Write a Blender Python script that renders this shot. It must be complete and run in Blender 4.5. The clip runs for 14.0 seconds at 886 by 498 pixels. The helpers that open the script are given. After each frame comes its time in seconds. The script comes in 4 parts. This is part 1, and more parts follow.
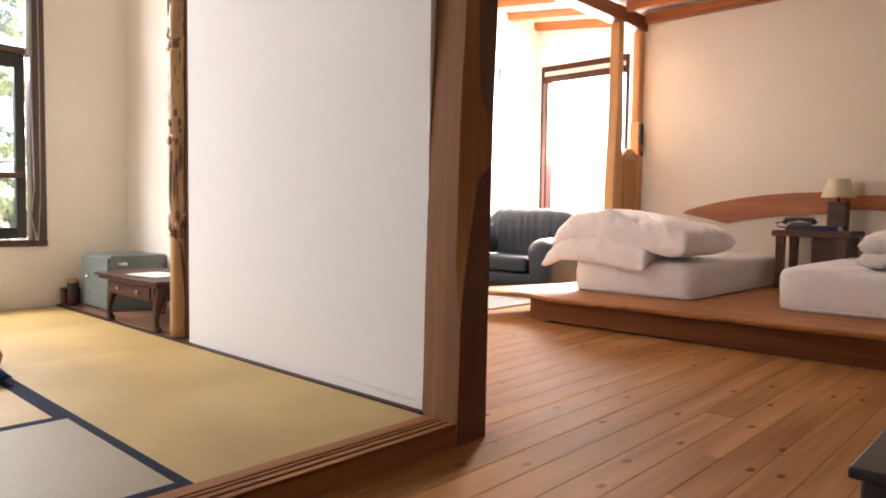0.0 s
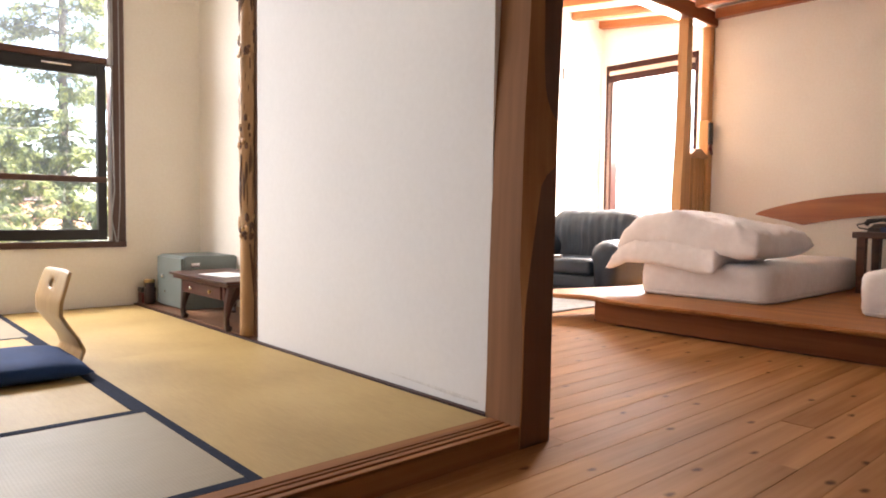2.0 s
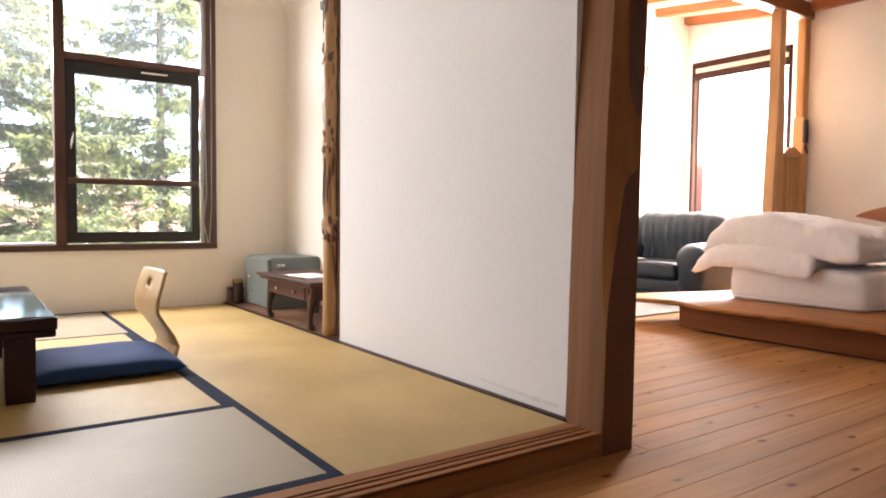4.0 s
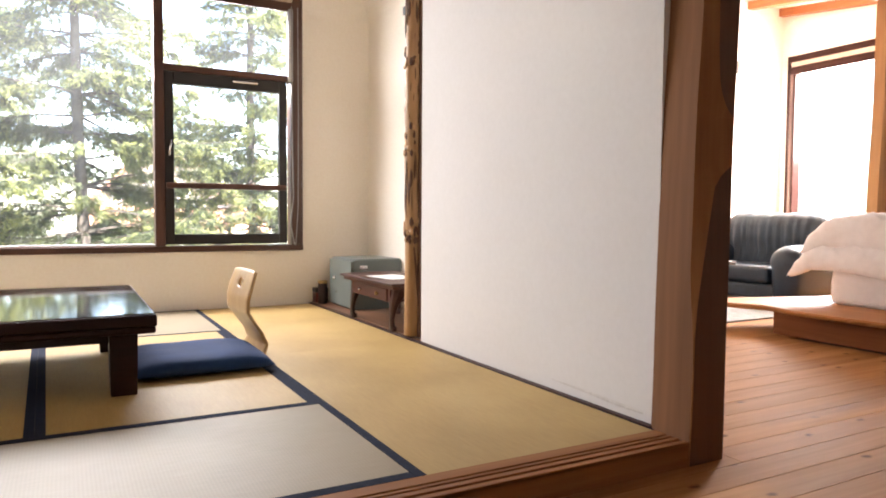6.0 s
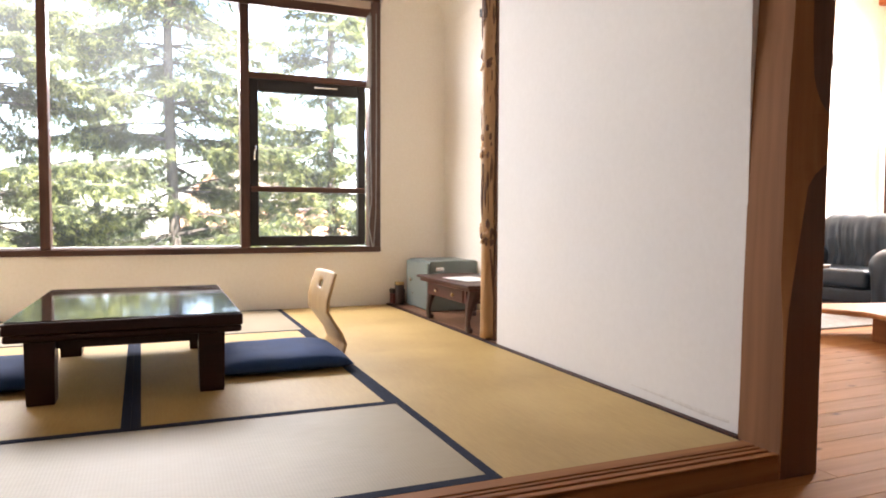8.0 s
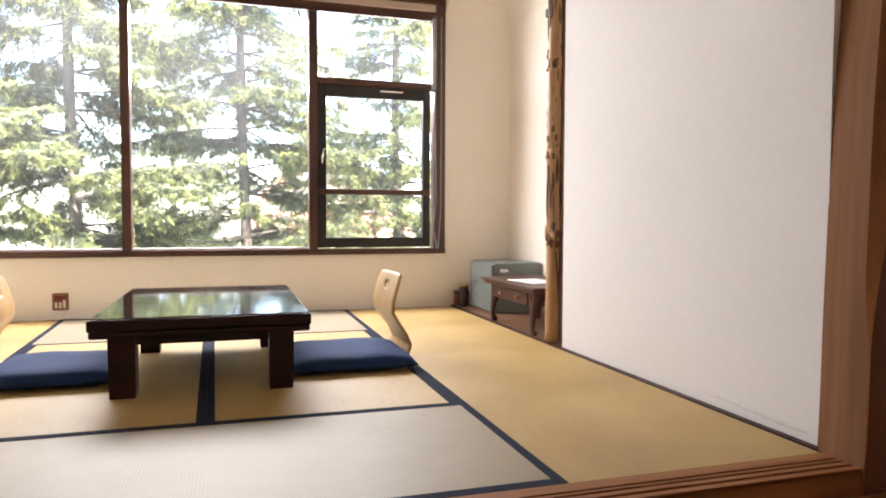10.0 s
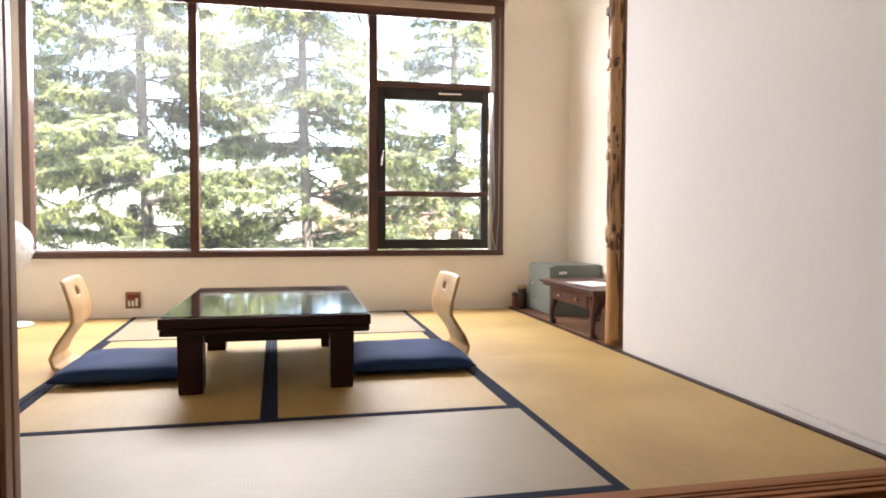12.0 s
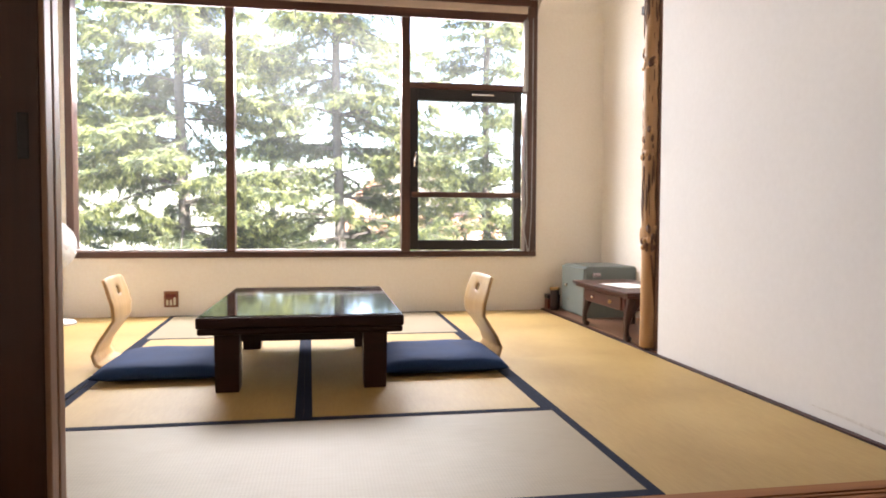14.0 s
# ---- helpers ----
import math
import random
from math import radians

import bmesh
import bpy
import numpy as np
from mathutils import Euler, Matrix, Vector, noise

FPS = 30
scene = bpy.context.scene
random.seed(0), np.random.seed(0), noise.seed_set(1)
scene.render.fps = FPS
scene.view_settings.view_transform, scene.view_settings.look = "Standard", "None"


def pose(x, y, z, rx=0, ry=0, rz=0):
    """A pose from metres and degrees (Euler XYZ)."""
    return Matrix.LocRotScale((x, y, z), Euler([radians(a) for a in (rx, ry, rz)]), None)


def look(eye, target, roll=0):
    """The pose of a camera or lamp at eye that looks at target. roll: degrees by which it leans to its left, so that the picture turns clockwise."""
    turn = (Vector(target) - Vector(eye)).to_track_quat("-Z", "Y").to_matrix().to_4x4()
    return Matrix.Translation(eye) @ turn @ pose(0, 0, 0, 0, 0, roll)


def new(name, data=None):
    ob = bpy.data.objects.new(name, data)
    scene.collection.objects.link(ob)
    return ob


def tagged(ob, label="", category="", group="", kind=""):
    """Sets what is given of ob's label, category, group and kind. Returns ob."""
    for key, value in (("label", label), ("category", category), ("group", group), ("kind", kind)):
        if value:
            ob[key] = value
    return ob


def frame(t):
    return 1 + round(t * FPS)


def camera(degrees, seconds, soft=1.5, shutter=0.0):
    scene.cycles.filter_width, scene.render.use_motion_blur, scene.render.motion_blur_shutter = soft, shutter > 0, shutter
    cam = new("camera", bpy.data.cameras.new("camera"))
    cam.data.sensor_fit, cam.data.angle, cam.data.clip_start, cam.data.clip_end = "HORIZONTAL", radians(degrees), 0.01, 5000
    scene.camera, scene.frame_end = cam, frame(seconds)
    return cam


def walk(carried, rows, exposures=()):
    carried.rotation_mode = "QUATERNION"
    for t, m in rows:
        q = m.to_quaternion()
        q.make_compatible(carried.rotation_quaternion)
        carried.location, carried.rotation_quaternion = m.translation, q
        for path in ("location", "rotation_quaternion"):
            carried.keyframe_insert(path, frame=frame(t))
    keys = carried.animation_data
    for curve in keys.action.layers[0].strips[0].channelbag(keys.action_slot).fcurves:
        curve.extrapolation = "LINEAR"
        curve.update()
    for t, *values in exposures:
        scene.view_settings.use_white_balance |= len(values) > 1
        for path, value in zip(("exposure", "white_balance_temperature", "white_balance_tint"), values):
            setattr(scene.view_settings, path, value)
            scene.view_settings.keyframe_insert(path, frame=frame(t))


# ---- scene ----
cam = camera(65.68, 14.0, soft=1.9)
EXPOSURES = [(0.0, 3.2, 6500, 16), (14.0, 3.2, 6500, 16)]
PATH = [
    (0.0, 0.0110, -0.0211, 0.8636, -47.04, -3.15, -0.80), (0.5, 0.0106, -0.0188, 0.8626, -45.91, -3.14, -0.78),
    (1.0, 0.0101, -0.0166, 0.8617, -44.63, -3.10, -0.74), (1.5, 0.0095, -0.0146, 0.8608, -43.22, -3.08, -0.70),
    (2.0, 0.0089, -0.0126, 0.8600, -41.90, -3.04, -0.67), (4.5, 0.0051, -0.0048, 0.8568, -33.64, -2.85, -0.52),
    (5.0, 0.0042, -0.0036, 0.8563, -31.95, -2.82, -0.45), (5.5, 0.0032, -0.0025, 0.8559, -30.41, -2.80, -0.39),
    (6.0, 0.0022, -0.0016, 0.8555, -28.75, -2.75, -0.38), (6.5, 0.0011, -0.0007, 0.8552, -27.06, -2.73, -0.35),
    (7.0, 0.0000, 0.0000, 0.8550, -25.35, -2.68, -0.30), (7.5, -0.0012, 0.0006, 0.8548, -23.85, -2.64, -0.29),
    (8.0, -0.0024, 0.0011, 0.8547, -22.47, -2.61, -0.24), (8.5, -0.0037, 0.0014, 0.8546, -21.11, -2.59, -0.25),
    (9.0, -0.0050, 0.0017, 0.8546, -19.72, -2.54, -0.24), (11.5, -0.0123, 0.0010, 0.8555, -13.57, -2.40, -0.17),
    (12.0, -0.0140, 0.0005, 0.8558, -12.37, -2.36, -0.17), (12.5, -0.0156, -0.0001, 0.8562, -11.35, -2.34, -0.17),
    (13.0, -0.0174, -0.0008, 0.8567, -10.58, -2.32, -0.17), (13.5, -0.0192, -0.0017, 0.8572, -10.09, -2.33, -0.20),
    (14.0, -0.0210, -0.0027, 0.8577, -9.73, -2.31, -0.23)]
walk(cam, [(t, pose(x, y, z, 90 + p, r, w)) for t, x, y, z, w, p, r in PATH], EXPOSURES)

# ---- light ----
world = bpy.data.worlds.new("sky")
scene.world = world
world.use_nodes = True
wn = world.node_tree.nodes
sky = wn.new("ShaderNodeTexSky")
sky.sky_type = 'NISHITA'
sky.sun_disc = False
sky.sun_elevation = radians(48)
sky.sun_rotation = radians(150)
wn["Background"].inputs[1].default_value = 0.15
world.node_tree.links.new(sky.outputs[0], wn["Background"].inputs[0])
sun = new("sun", bpy.data.lights.new("sun", 'SUN'))
sun.data.energy, sun.data.angle, sun.data.color = 5.0, radians(0.6), (1.0, 0.95, 0.88)
sun.matrix_world = look((0, 0, 30), (0 - 0.5 * 0.67, 0 + 0.866 * 0.67, 30 - 0.743))


def window_light(name, eye, target, w, h, power, colour):
    l = new(name, bpy.data.lights.new(name, 'AREA'))
    l.data.shape, l.data.size, l.data.size_y, l.data.energy, l.data.color = 'RECTANGLE', w, h, power, colour
    l.matrix_world = look(eye, target)
    return l


# daylight in the openings: tatami room window and lounge window
window_light("tatami_window_daylight", (-0.1, 6.45, 2.30), (-0.1, 5.75, 1.10), 3.6, 1.0, 44, (1.0, 0.98, 0.96))
window_light("lounge_window_daylight", (8.15, 4.78, 2.15), (7.20, 4.58, 1.80), 1.2, 1.1, 66, (1.0, 0.95, 0.89))


# ---- materials ----
def material(name):
    m = bpy.data.materials.new(name)
    m.use_nodes = True
    n, l = m.node_tree.nodes, m.node_tree.links
    return m, n, l, n["Principled BSDF"]


def node(n, l, kind, ins=(), **props):
    k = n.new(kind)
    for key, v in props.items():
        setattr(k, key, v)
    for key, v in ins:
        if isinstance(v, bpy.types.NodeSocket):
            l.new(v, k.inputs[key])
        else:
            k.inputs[key].default_value = v
    return k


def ramp(n, l, fac, stops):
    r = n.new("ShaderNodeValToRGB")
    while len(r.color_ramp.elements) < len(stops):
        r.color_ramp.elements.new(0.5)
    for e, (p, c) in zip(r.color_ramp.elements, stops):
        e.position, e.color = p, (*c, 1)
    l.new(fac, r.inputs[0])
    return r.outputs[0]


def mixed(n, l, fac, a, b, blend='MIX'):
    k = n.new("ShaderNodeMix")
    k.data_type, k.blend_type = 'RGBA', blend
    for i, v in ((0, fac), (6, a), (7, b)):
        if isinstance(v, bpy.types.NodeSocket):
            l.new(v, k.inputs[i])
        else:
            k.inputs[i].default_value = (*v, 1) if isinstance(v, tuple) else v
    return k.outputs[2]


def bump(n, l, p, height, strength, dist):
    b = node(n, l, "ShaderNodeBump", (("Strength", strength), ("Distance", dist), ("Height", height)))
    l.new(b.outputs[0], p.inputs["Normal"])


def surface(name, c1, c2, scale=6, rough=0.6, fine=80, bumps=0.15, dist=0.002, metal=0.0, rough2=None, sheen=0.0):
    """Paint, plaster, leather, cloth: broad mottling and fine grain."""
    m, n, l, p = material(name)
    co = node(n, l, "ShaderNodeTexCoord").outputs["Object"]
    a = node(n, l, "ShaderNodeTexNoise", (("Vector", co), ("Scale", scale), ("Detail", 5.0)))
    f = node(n, l, "ShaderNodeTexNoise", (("Vector", co), ("Scale", fine), ("Detail", 3.0)))
    s = node(n, l, "ShaderNodeMath", ((0, a.outputs[0]), (1, f.outputs[0])), operation='ADD')
    s2 = node(n, l, "ShaderNodeMath", ((0, s.outputs[0]), (1, 0.5)), operation='MULTIPLY')
    l.new(ramp(n, l, s2.outputs[0], [(0.35, c1), (0.65, c2)]), p.inputs["Base Color"])
    r = node(n, l, "ShaderNodeMapRange", ((0, a.outputs[0]), (3, rough - 0.06), (4, (rough2 or rough) + 0.06)))
    l.new(r.outputs[0], p.inputs["Roughness"])
    p.inputs["Metallic"].default_value = metal
    if sheen:
        p.inputs["Sheen Weight"].default_value = sheen
    bump(n, l, p, s.outputs[0], bumps, dist)
    return m


def wood(name, dark, light, axis=0, scale=1.0, rough=0.4, knots=0.0, vary=0.25, coat=0.0, bumps=0.12):
    """Grain along the object's axis, growth bands, optional knots; each piece shifted and toned by its own random."""
    m, n, l, p = material(name)
    co = node(n, l, "ShaderNodeTexCoord").outputs["Object"]
    ob = node(n, l, "ShaderNodeObjectInfo").outputs["Random"]
    sh = node(n, l, "ShaderNodeMath", ((0, ob), (1, 37.0)), operation='MULTIPLY')
    mv = node(n, l, "ShaderNodeVectorMath", ((0, co),), operation='ADD')
    l.new(sh.outputs[0], mv.inputs[1])
    st = [9.0, 9.0, 9.0]
    st[axis] = 0.7
    sc = node(n, l, "ShaderNodeVectorMath", ((0, mv.outputs[0]), (1, [v * scale for v in st])), operation='MULTIPLY')
    fine_st = [70.0, 70.0, 70.0]
    fine_st[axis] = 2.5
    sf = node(n, l, "ShaderNodeVectorMath", ((0, mv.outputs[0]), (1, [v * scale for v in fine_st])), operation='MULTIPLY')
    band = node(n, l, "ShaderNodeTexNoise", (("Vector", sc.outputs[0]), ("Scale", 1.3), ("Detail", 4.0), ("Distortion", 0.6)))
    grain = node(n, l, "ShaderNodeTexNoise", (("Vector", sf.outputs[0]), ("Scale", 1.0), ("Detail", 2.0)))
    w = node(n, l, "ShaderNodeMath", ((0, band.outputs[0]), (1, 0.75)), operation='MULTIPLY')
    g = node(n, l, "ShaderNodeMath", ((0, grain.outputs[0]), (1, 0.25), (2, w.outputs[0])), operation='MULTIPLY_ADD')
    col = ramp(n, l, g.outputs[0], [(0.36, dark), (0.64, light)])
    if knots:
        ks = [6.0, 6.0, 6.0]
        ks[axis] = 3.2
        kw = node(n, l, "ShaderNodeTexNoise", (("Vector", mv.outputs[0]), ("Scale", 38.0), ("Detail", 2.0)))
        kn = node(n, l, "ShaderNodeVectorMath", ((0, kw.outputs["Color"]), (1, (0.022, 0.022, 0.0)), (2, mv.outputs[0])), operation='MULTIPLY_ADD')
        kv = node(n, l, "ShaderNodeVectorMath", ((0, kn.outputs[0]), (1, ks)), operation='MULTIPLY')
        vo = node(n, l, "ShaderNodeTexVoronoi", (("Vector", kv.outputs[0]), ("Scale", 1.0)), voronoi_dimensions='2D')
        kf = ramp(n, l, vo.outputs["Distance"], [(0.03, (1, 1, 1)), (0.105, (0, 0, 0))])
        pick = ramp(n, l, node(n, l, "ShaderNodeSeparateColor", ((0, vo.outputs["Color"]),)).outputs[0], [(0.60, (0, 0, 0)), (0.64, (1, 1, 1))])
        k2 = node(n, l, "ShaderNodeMath", ((0, kf), (1, pick)), operation='MULTIPLY')
        k3 = node(n, l, "ShaderNodeMath", ((0, k2.outputs[0]), (1, knots)), operation='MULTIPLY')
        col = mixed(n, l, k3.outputs[0], col, tuple(v * 0.33 for v in dark))
    hv = node(n, l, "ShaderNodeMapRange", ((0, ob), (3, 1 - vary), (4, 1 + vary)))
    hs = node(n, l, "ShaderNodeHueSaturation", (("Color", col), ("Value", hv.outputs[0])))
    l.new(hs.outputs[0], p.inputs["Base Color"])
    rr = node(n, l, "ShaderNodeMapRange", ((0, band.outputs[0]), (3, rough - 0.08), (4, rough + 0.1)))
    l.new(rr.outputs[0], p.inputs["Roughness"])
    p.inputs["Coat Weight"].default_value = coat
    p.inputs["Coat Roughness"].default_value = 0.12
    bump(n, l, p, grain.outputs[0], bumps, 0.002)
    return m


def tatami_weave(name, c1, c2, axis):
    """Rush matting: fine ribs across the axis, sun-bleached patches."""
    m, n, l, p = material(name)
    co = node(n, l, "ShaderNodeTexCoord").outputs["Object"]
    wv = node(n, l, "ShaderNodeTexWave", (("Vector", co), ("Scale", 28.0), ("Distortion", 0.6), ("Detail", 1.0)), bands_direction='XY'[axis])
    st = [180.0, 180.0, 30.0]
    st[axis] = 14.0
    sv = node(n, l, "ShaderNodeVectorMath", ((0, co), (1, st)), operation='MULTIPLY')
    straw = node(n, l, "ShaderNodeTexNoise", (("Vector", sv.outputs[0]), ("Scale", 1.0), ("Detail", 2.0)))
    big = node(n, l, "ShaderNodeTexNoise", (("Vector", co), ("Scale", 1.6), ("Detail", 4.0)))
    f = node(n, l, "ShaderNodeMath", ((0, straw.outputs[0]), (1, 0.28)), operation='MULTIPLY')
    f2 = node(n, l, "ShaderNodeMath", ((0, big.outputs[0]), (1, 0.72), (2, f.outputs[0])), operation='MULTIPLY_ADD')
    col = ramp(n, l, f2.outputs[0], [(0.36, c1), (0.64, c2)])
    fl = node(n, l, "ShaderNodeMapRange", ((0, wv.outputs[0]), (3, 0.965), (4, 1.03)))
    hs = node(n, l, "ShaderNodeHueSaturation", (("Color", col), ("Value", fl.outputs[0])))
    l.new(hs.outputs[0], p.inputs["Base Color"])
    p.inputs["Roughness"].default_value = 0.5
    p.inputs["Specular IOR Level"].default_value = 0.35
    h = node(n, l, "ShaderNodeMath", ((0, wv.outputs[0]), (1, straw.outputs[0])), operation='ADD')
    bump(n, l, p, h.outputs[0], 0.13, 0.0015)
    return m


def glass(name, haze=0.009):
    m, n, l, p = material(name)
    n.remove(p)
    t = n.new("ShaderNodeBsdfTransparent")
    g = node(n, l, "ShaderNodeBsdfGlossy", (("Roughness", 0.02),))
    fr = node(n, l, "ShaderNodeFresnel", (("IOR", 1.35),))
    mx = node(n, l, "ShaderNodeMixShader", ((0, fr.outputs[0]), (1, t.outputs[0]), (2, g.outputs[0])))
    # thin uneven translucent film, added to lay a veil of glare over the view
    co = node(n, l, "ShaderNodeTexCoord").outputs["Object"]
    cloud = node(n, l, "ShaderNodeTexNoise", (("Vector", co), ("Scale", 1.3), ("Detail", 5.0)))
    amount = node(n, l, "ShaderNodeMapRange", ((0, cloud.outputs[0]), (1, 0.3), (2, 0.7), (3, haze * 0.6), (4, haze * 1.4)))
    film = node(n, l, "ShaderNodeBsdfTranslucent", (("Color", (0.9, 0.92, 0.92, 1)),))
    out = node(n, l, "ShaderNodeMixShader", ((0, amount.outputs[0]), (1, mx.outputs[0]), (2, film.outputs[0])))
    l.new(out.outputs[0], n["Material Output"].inputs[0])
    return m


PARTITION = surface("white_partition_plaster", (0.68, 0.678, 0.682), (0.715, 0.714, 0.72), 1.1, 0.85, 40, 0.03, 0.003)
PLASTER = surface("white_plaster", (0.82, 0.765, 0.675), (0.87, 0.825, 0.745), 1.4, 0.85, 45, 0.12, 0.003)
CEILING = surface("ceiling_paint", (0.76, 0.72, 0.66), (0.82, 0.79, 0.73), 1.2, 0.85, 60, 0.08)
DARK_WOOD = wood("dark_stained_window_wood", (0.050, 0.020, 0.013), (0.115, 0.048, 0.031), 0, 1.0, 0.38)
DARK_WOOD_V = wood("dark_stained_upright_wood", (0.050, 0.020, 0.013), (0.115, 0.048, 0.031), 2, 1.0, 0.38)
SASH_WOOD = surface("blackish_sash_paint", (0.008, 0.006, 0.006), (0.016, 0.012, 0.011), 5, 0.4)
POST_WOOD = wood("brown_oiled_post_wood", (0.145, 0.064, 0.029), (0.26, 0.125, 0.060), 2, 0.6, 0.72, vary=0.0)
# light on the post put into its colours: wane as lit, front as shaded
LIT_POST_WOOD = wood("lit_post_wane", (0.24, 0.108, 0.046), (0.38, 0.185, 0.084), 2, 0.6, 0.68, vary=0.0)
SHADED_POST_WOOD = wood("shaded_post_front", (0.058, 0.020, 0.009), (0.118, 0.044, 0.019), 2, 0.6, 0.45, vary=0.0)
SILL_WOOD = wood("reddish_sill_wood", (0.20, 0.078, 0.027), (0.33, 0.145, 0.054), 0, 0.7, 0.62, vary=0.08)
FLOOR_WOOD = wood("varnished_pine_floor", (0.30, 0.132, 0.048), (0.47, 0.242, 0.100), 0, 0.55, 0.58, 0.95, 0.08, 0.0)
FLOOR_WOOD.node_tree.nodes["Principled BSDF"].inputs["Specular IOR Level"].default_value = 0.025
for oiled in (POST_WOOD, LIT_POST_WOOD, SILL_WOOD):
    oiled.node_tree.nodes["Principled BSDF"].inputs["Specular IOR Level"].default_value = 0.2
FLOOR_GAP = surface("floor_joint_shadow", (0.07, 0.03, 0.014), (0.11, 0.05, 0.024), 8, 0.8)
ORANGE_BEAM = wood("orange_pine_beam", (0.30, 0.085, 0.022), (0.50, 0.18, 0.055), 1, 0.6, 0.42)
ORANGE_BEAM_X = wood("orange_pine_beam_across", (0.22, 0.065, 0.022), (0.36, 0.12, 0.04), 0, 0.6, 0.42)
YELLOW_POST = wood("yellow_pine_post", (0.40, 0.195, 0.068), (0.57, 0.32, 0.13), 2, 0.6, 0.42)
SLAB_WOOD = wood("platform_slab_wood", (0.33, 0.135, 0.050), (0.50, 0.24, 0.10), 1, 0.5, 0.42, 0.3, 0.0, 0.0)
SLAB_WOOD.node_tree.nodes["Principled BSDF"].inputs["Specular IOR Level"].default_value = 0.08
BASE_WOOD = wood("platform_base_wood", (0.14, 0.045, 0.016), (0.23, 0.082, 0.031), 1, 0.6, 0.4, vary=0.05)
BASE_WOOD.node_tree.nodes["Principled BSDF"].inputs["Specular IOR Level"].default_value = 0.12
HEADBOARD = wood("headboard_cherry", (0.29, 0.078, 0.016), (0.44, 0.145, 0.034), 1, 0.7, 0.35, vary=0.0)
NIGHT_WOOD = wood("nightstand_dark_walnut", (0.06, 0.022, 0.013), (0.13, 0.052, 0.03), 1, 1.0, 0.38)
LACQUER = wood("black_cherry_lacquer", (0.012, 0.0026, 0.0024), (0.025, 0.0055, 0.0046), 0, 0.8, 0.42, coat=0.02, bumps=0.03)
LACQUER.node_tree.nodes["Principled BSDF"].inputs["Specular IOR Level"].default_value = 0.25
MAHOGANY = wood("red_mahogany", (0.028, 0.0055, 0.0038), (0.072, 0.013, 0.008), 1, 0.9, 0.40, coat=0.05)
MAHOGANY_V = wood("red_mahogany_upright", (0.016, 0.004, 0.003), (0.042, 0.009, 0.006), 2, 0.9, 0.40, coat=0.05)
PLY = wood("bent_beech_ply", (0.52, 0.30, 0.11), (0.68, 0.45, 0.20), 2, 0.8, 0.38, coat=0.15)
CARVED = wood("carved_pale_wood", (0.36, 0.19, 0.08), (0.54, 0.33, 0.155), 2, 0.9, 0.5)
CARVED_DARK = surface("carving_dark_bark", (0.075, 0.030, 0.015), (0.16, 0.072, 0.036), 25, 0.6, 120, 0.5)
ALCOVE_WOOD = wood("alcove_floor_board", (0.11, 0.05, 0.028), (0.22, 0.11, 0.06), 1, 0.8, 0.35, coat=0.2)
TRIM_DARK = surface("dark_reveal_trim", (0.026, 0.009, 0.007), (0.050, 0.018, 0.013), 10, 0.45)
TRIM_DARK.node_tree.nodes["Principled BSDF"].inputs["Specular IOR Level"].default_value = 0.1
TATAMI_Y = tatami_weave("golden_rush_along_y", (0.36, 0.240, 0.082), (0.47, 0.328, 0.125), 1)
# same rush; its greyish sheen and the room's light falloff are in this colour
TATAMI_X = tatami_weave("sheened_rush_along_x", (0.250, 0.207, 0.137), (0.315, 0.264, 0.184), 0)
BORDER = surface("navy_tatami_border", (0.008, 0.011, 0.025), (0.018, 0.025, 0.050), 40, 0.92, 300, 0.3, 0.001)
BORDER.node_tree.nodes["Principled BSDF"].inputs["Specular IOR Level"].default_value = 0.15
NAVY = surface("navy_cotton", (0.004, 0.024, 0.088), (0.008, 0.041, 0.140), 9, 0.9, 420, 0.4, 0.0015)
LINEN = surface("white_bed_linen", (0.75, 0.735, 0.76), (0.83, 0.82, 0.845), 3, 0.9, 16, 0.30, 0.010)
LEATHER = surface("dark_blue_leather", (0.011, 0.021, 0.036), (0.024, 0.042, 0.067), 9, 0.36, 160, 0.3, 0.002, rough2=0.48)
STEEL = surface("grey_green_safe_paint", (0.120, 0.148, 0.143), (0.170, 0.202, 0.194), 4, 0.42, 200, 0.1)
CHROME = surface("chrome", (0.75, 0.75, 0.76), (0.85, 0.85, 0.86), 10, 0.15, 50, 0.02, metal=1.0)
BRASS = surface("aged_brass", (0.30, 0.20, 0.08), (0.45, 0.32, 0.14), 20, 0.35, 90, 0.1, metal=1.0)
PAPER = surface("white_paper", (0.78, 0.78, 0.77), (0.84, 0.84, 0.83), 5, 0.8)
BLACK = surface("black_plastic", (0.008, 0.008, 0.010), (0.016, 0.016, 0.018), 8, 0.35)
BLUE_BOOK = surface("blue_book_cloth", (0.010, 0.022, 0.075), (0.02, 0.04, 0.12), 12, 0.6)
SHADE = surface("cream_lampshade", (0.66, 0.60, 0.42), (0.74, 0.69, 0.52), 8, 0.8, 200, 0.2)
CREAM = surface("cream_plastic", (0.62, 0.58, 0.44), (0.70, 0.66, 0.52), 10, 0.5)
GREY = surface("grey_plastic", (0.22, 0.21, 0.20), (0.30, 0.29, 0.28), 10, 0.5)
PALE_METAL = surface("pale_grey_metal", (0.42, 0.42, 0.43), (0.52, 0.52, 0.53), 10, 0.4)
WHITE_PLASTIC = surface("white_plastic", (0.74, 0.75, 0.77), (0.82, 0.83, 0.84), 8, 0.35)
PLATE_WOOD = wood("socket_plate_wood", (0.13, 0.045, 0.022), (0.22, 0.085, 0.04), 2, 1.2, 0.4)
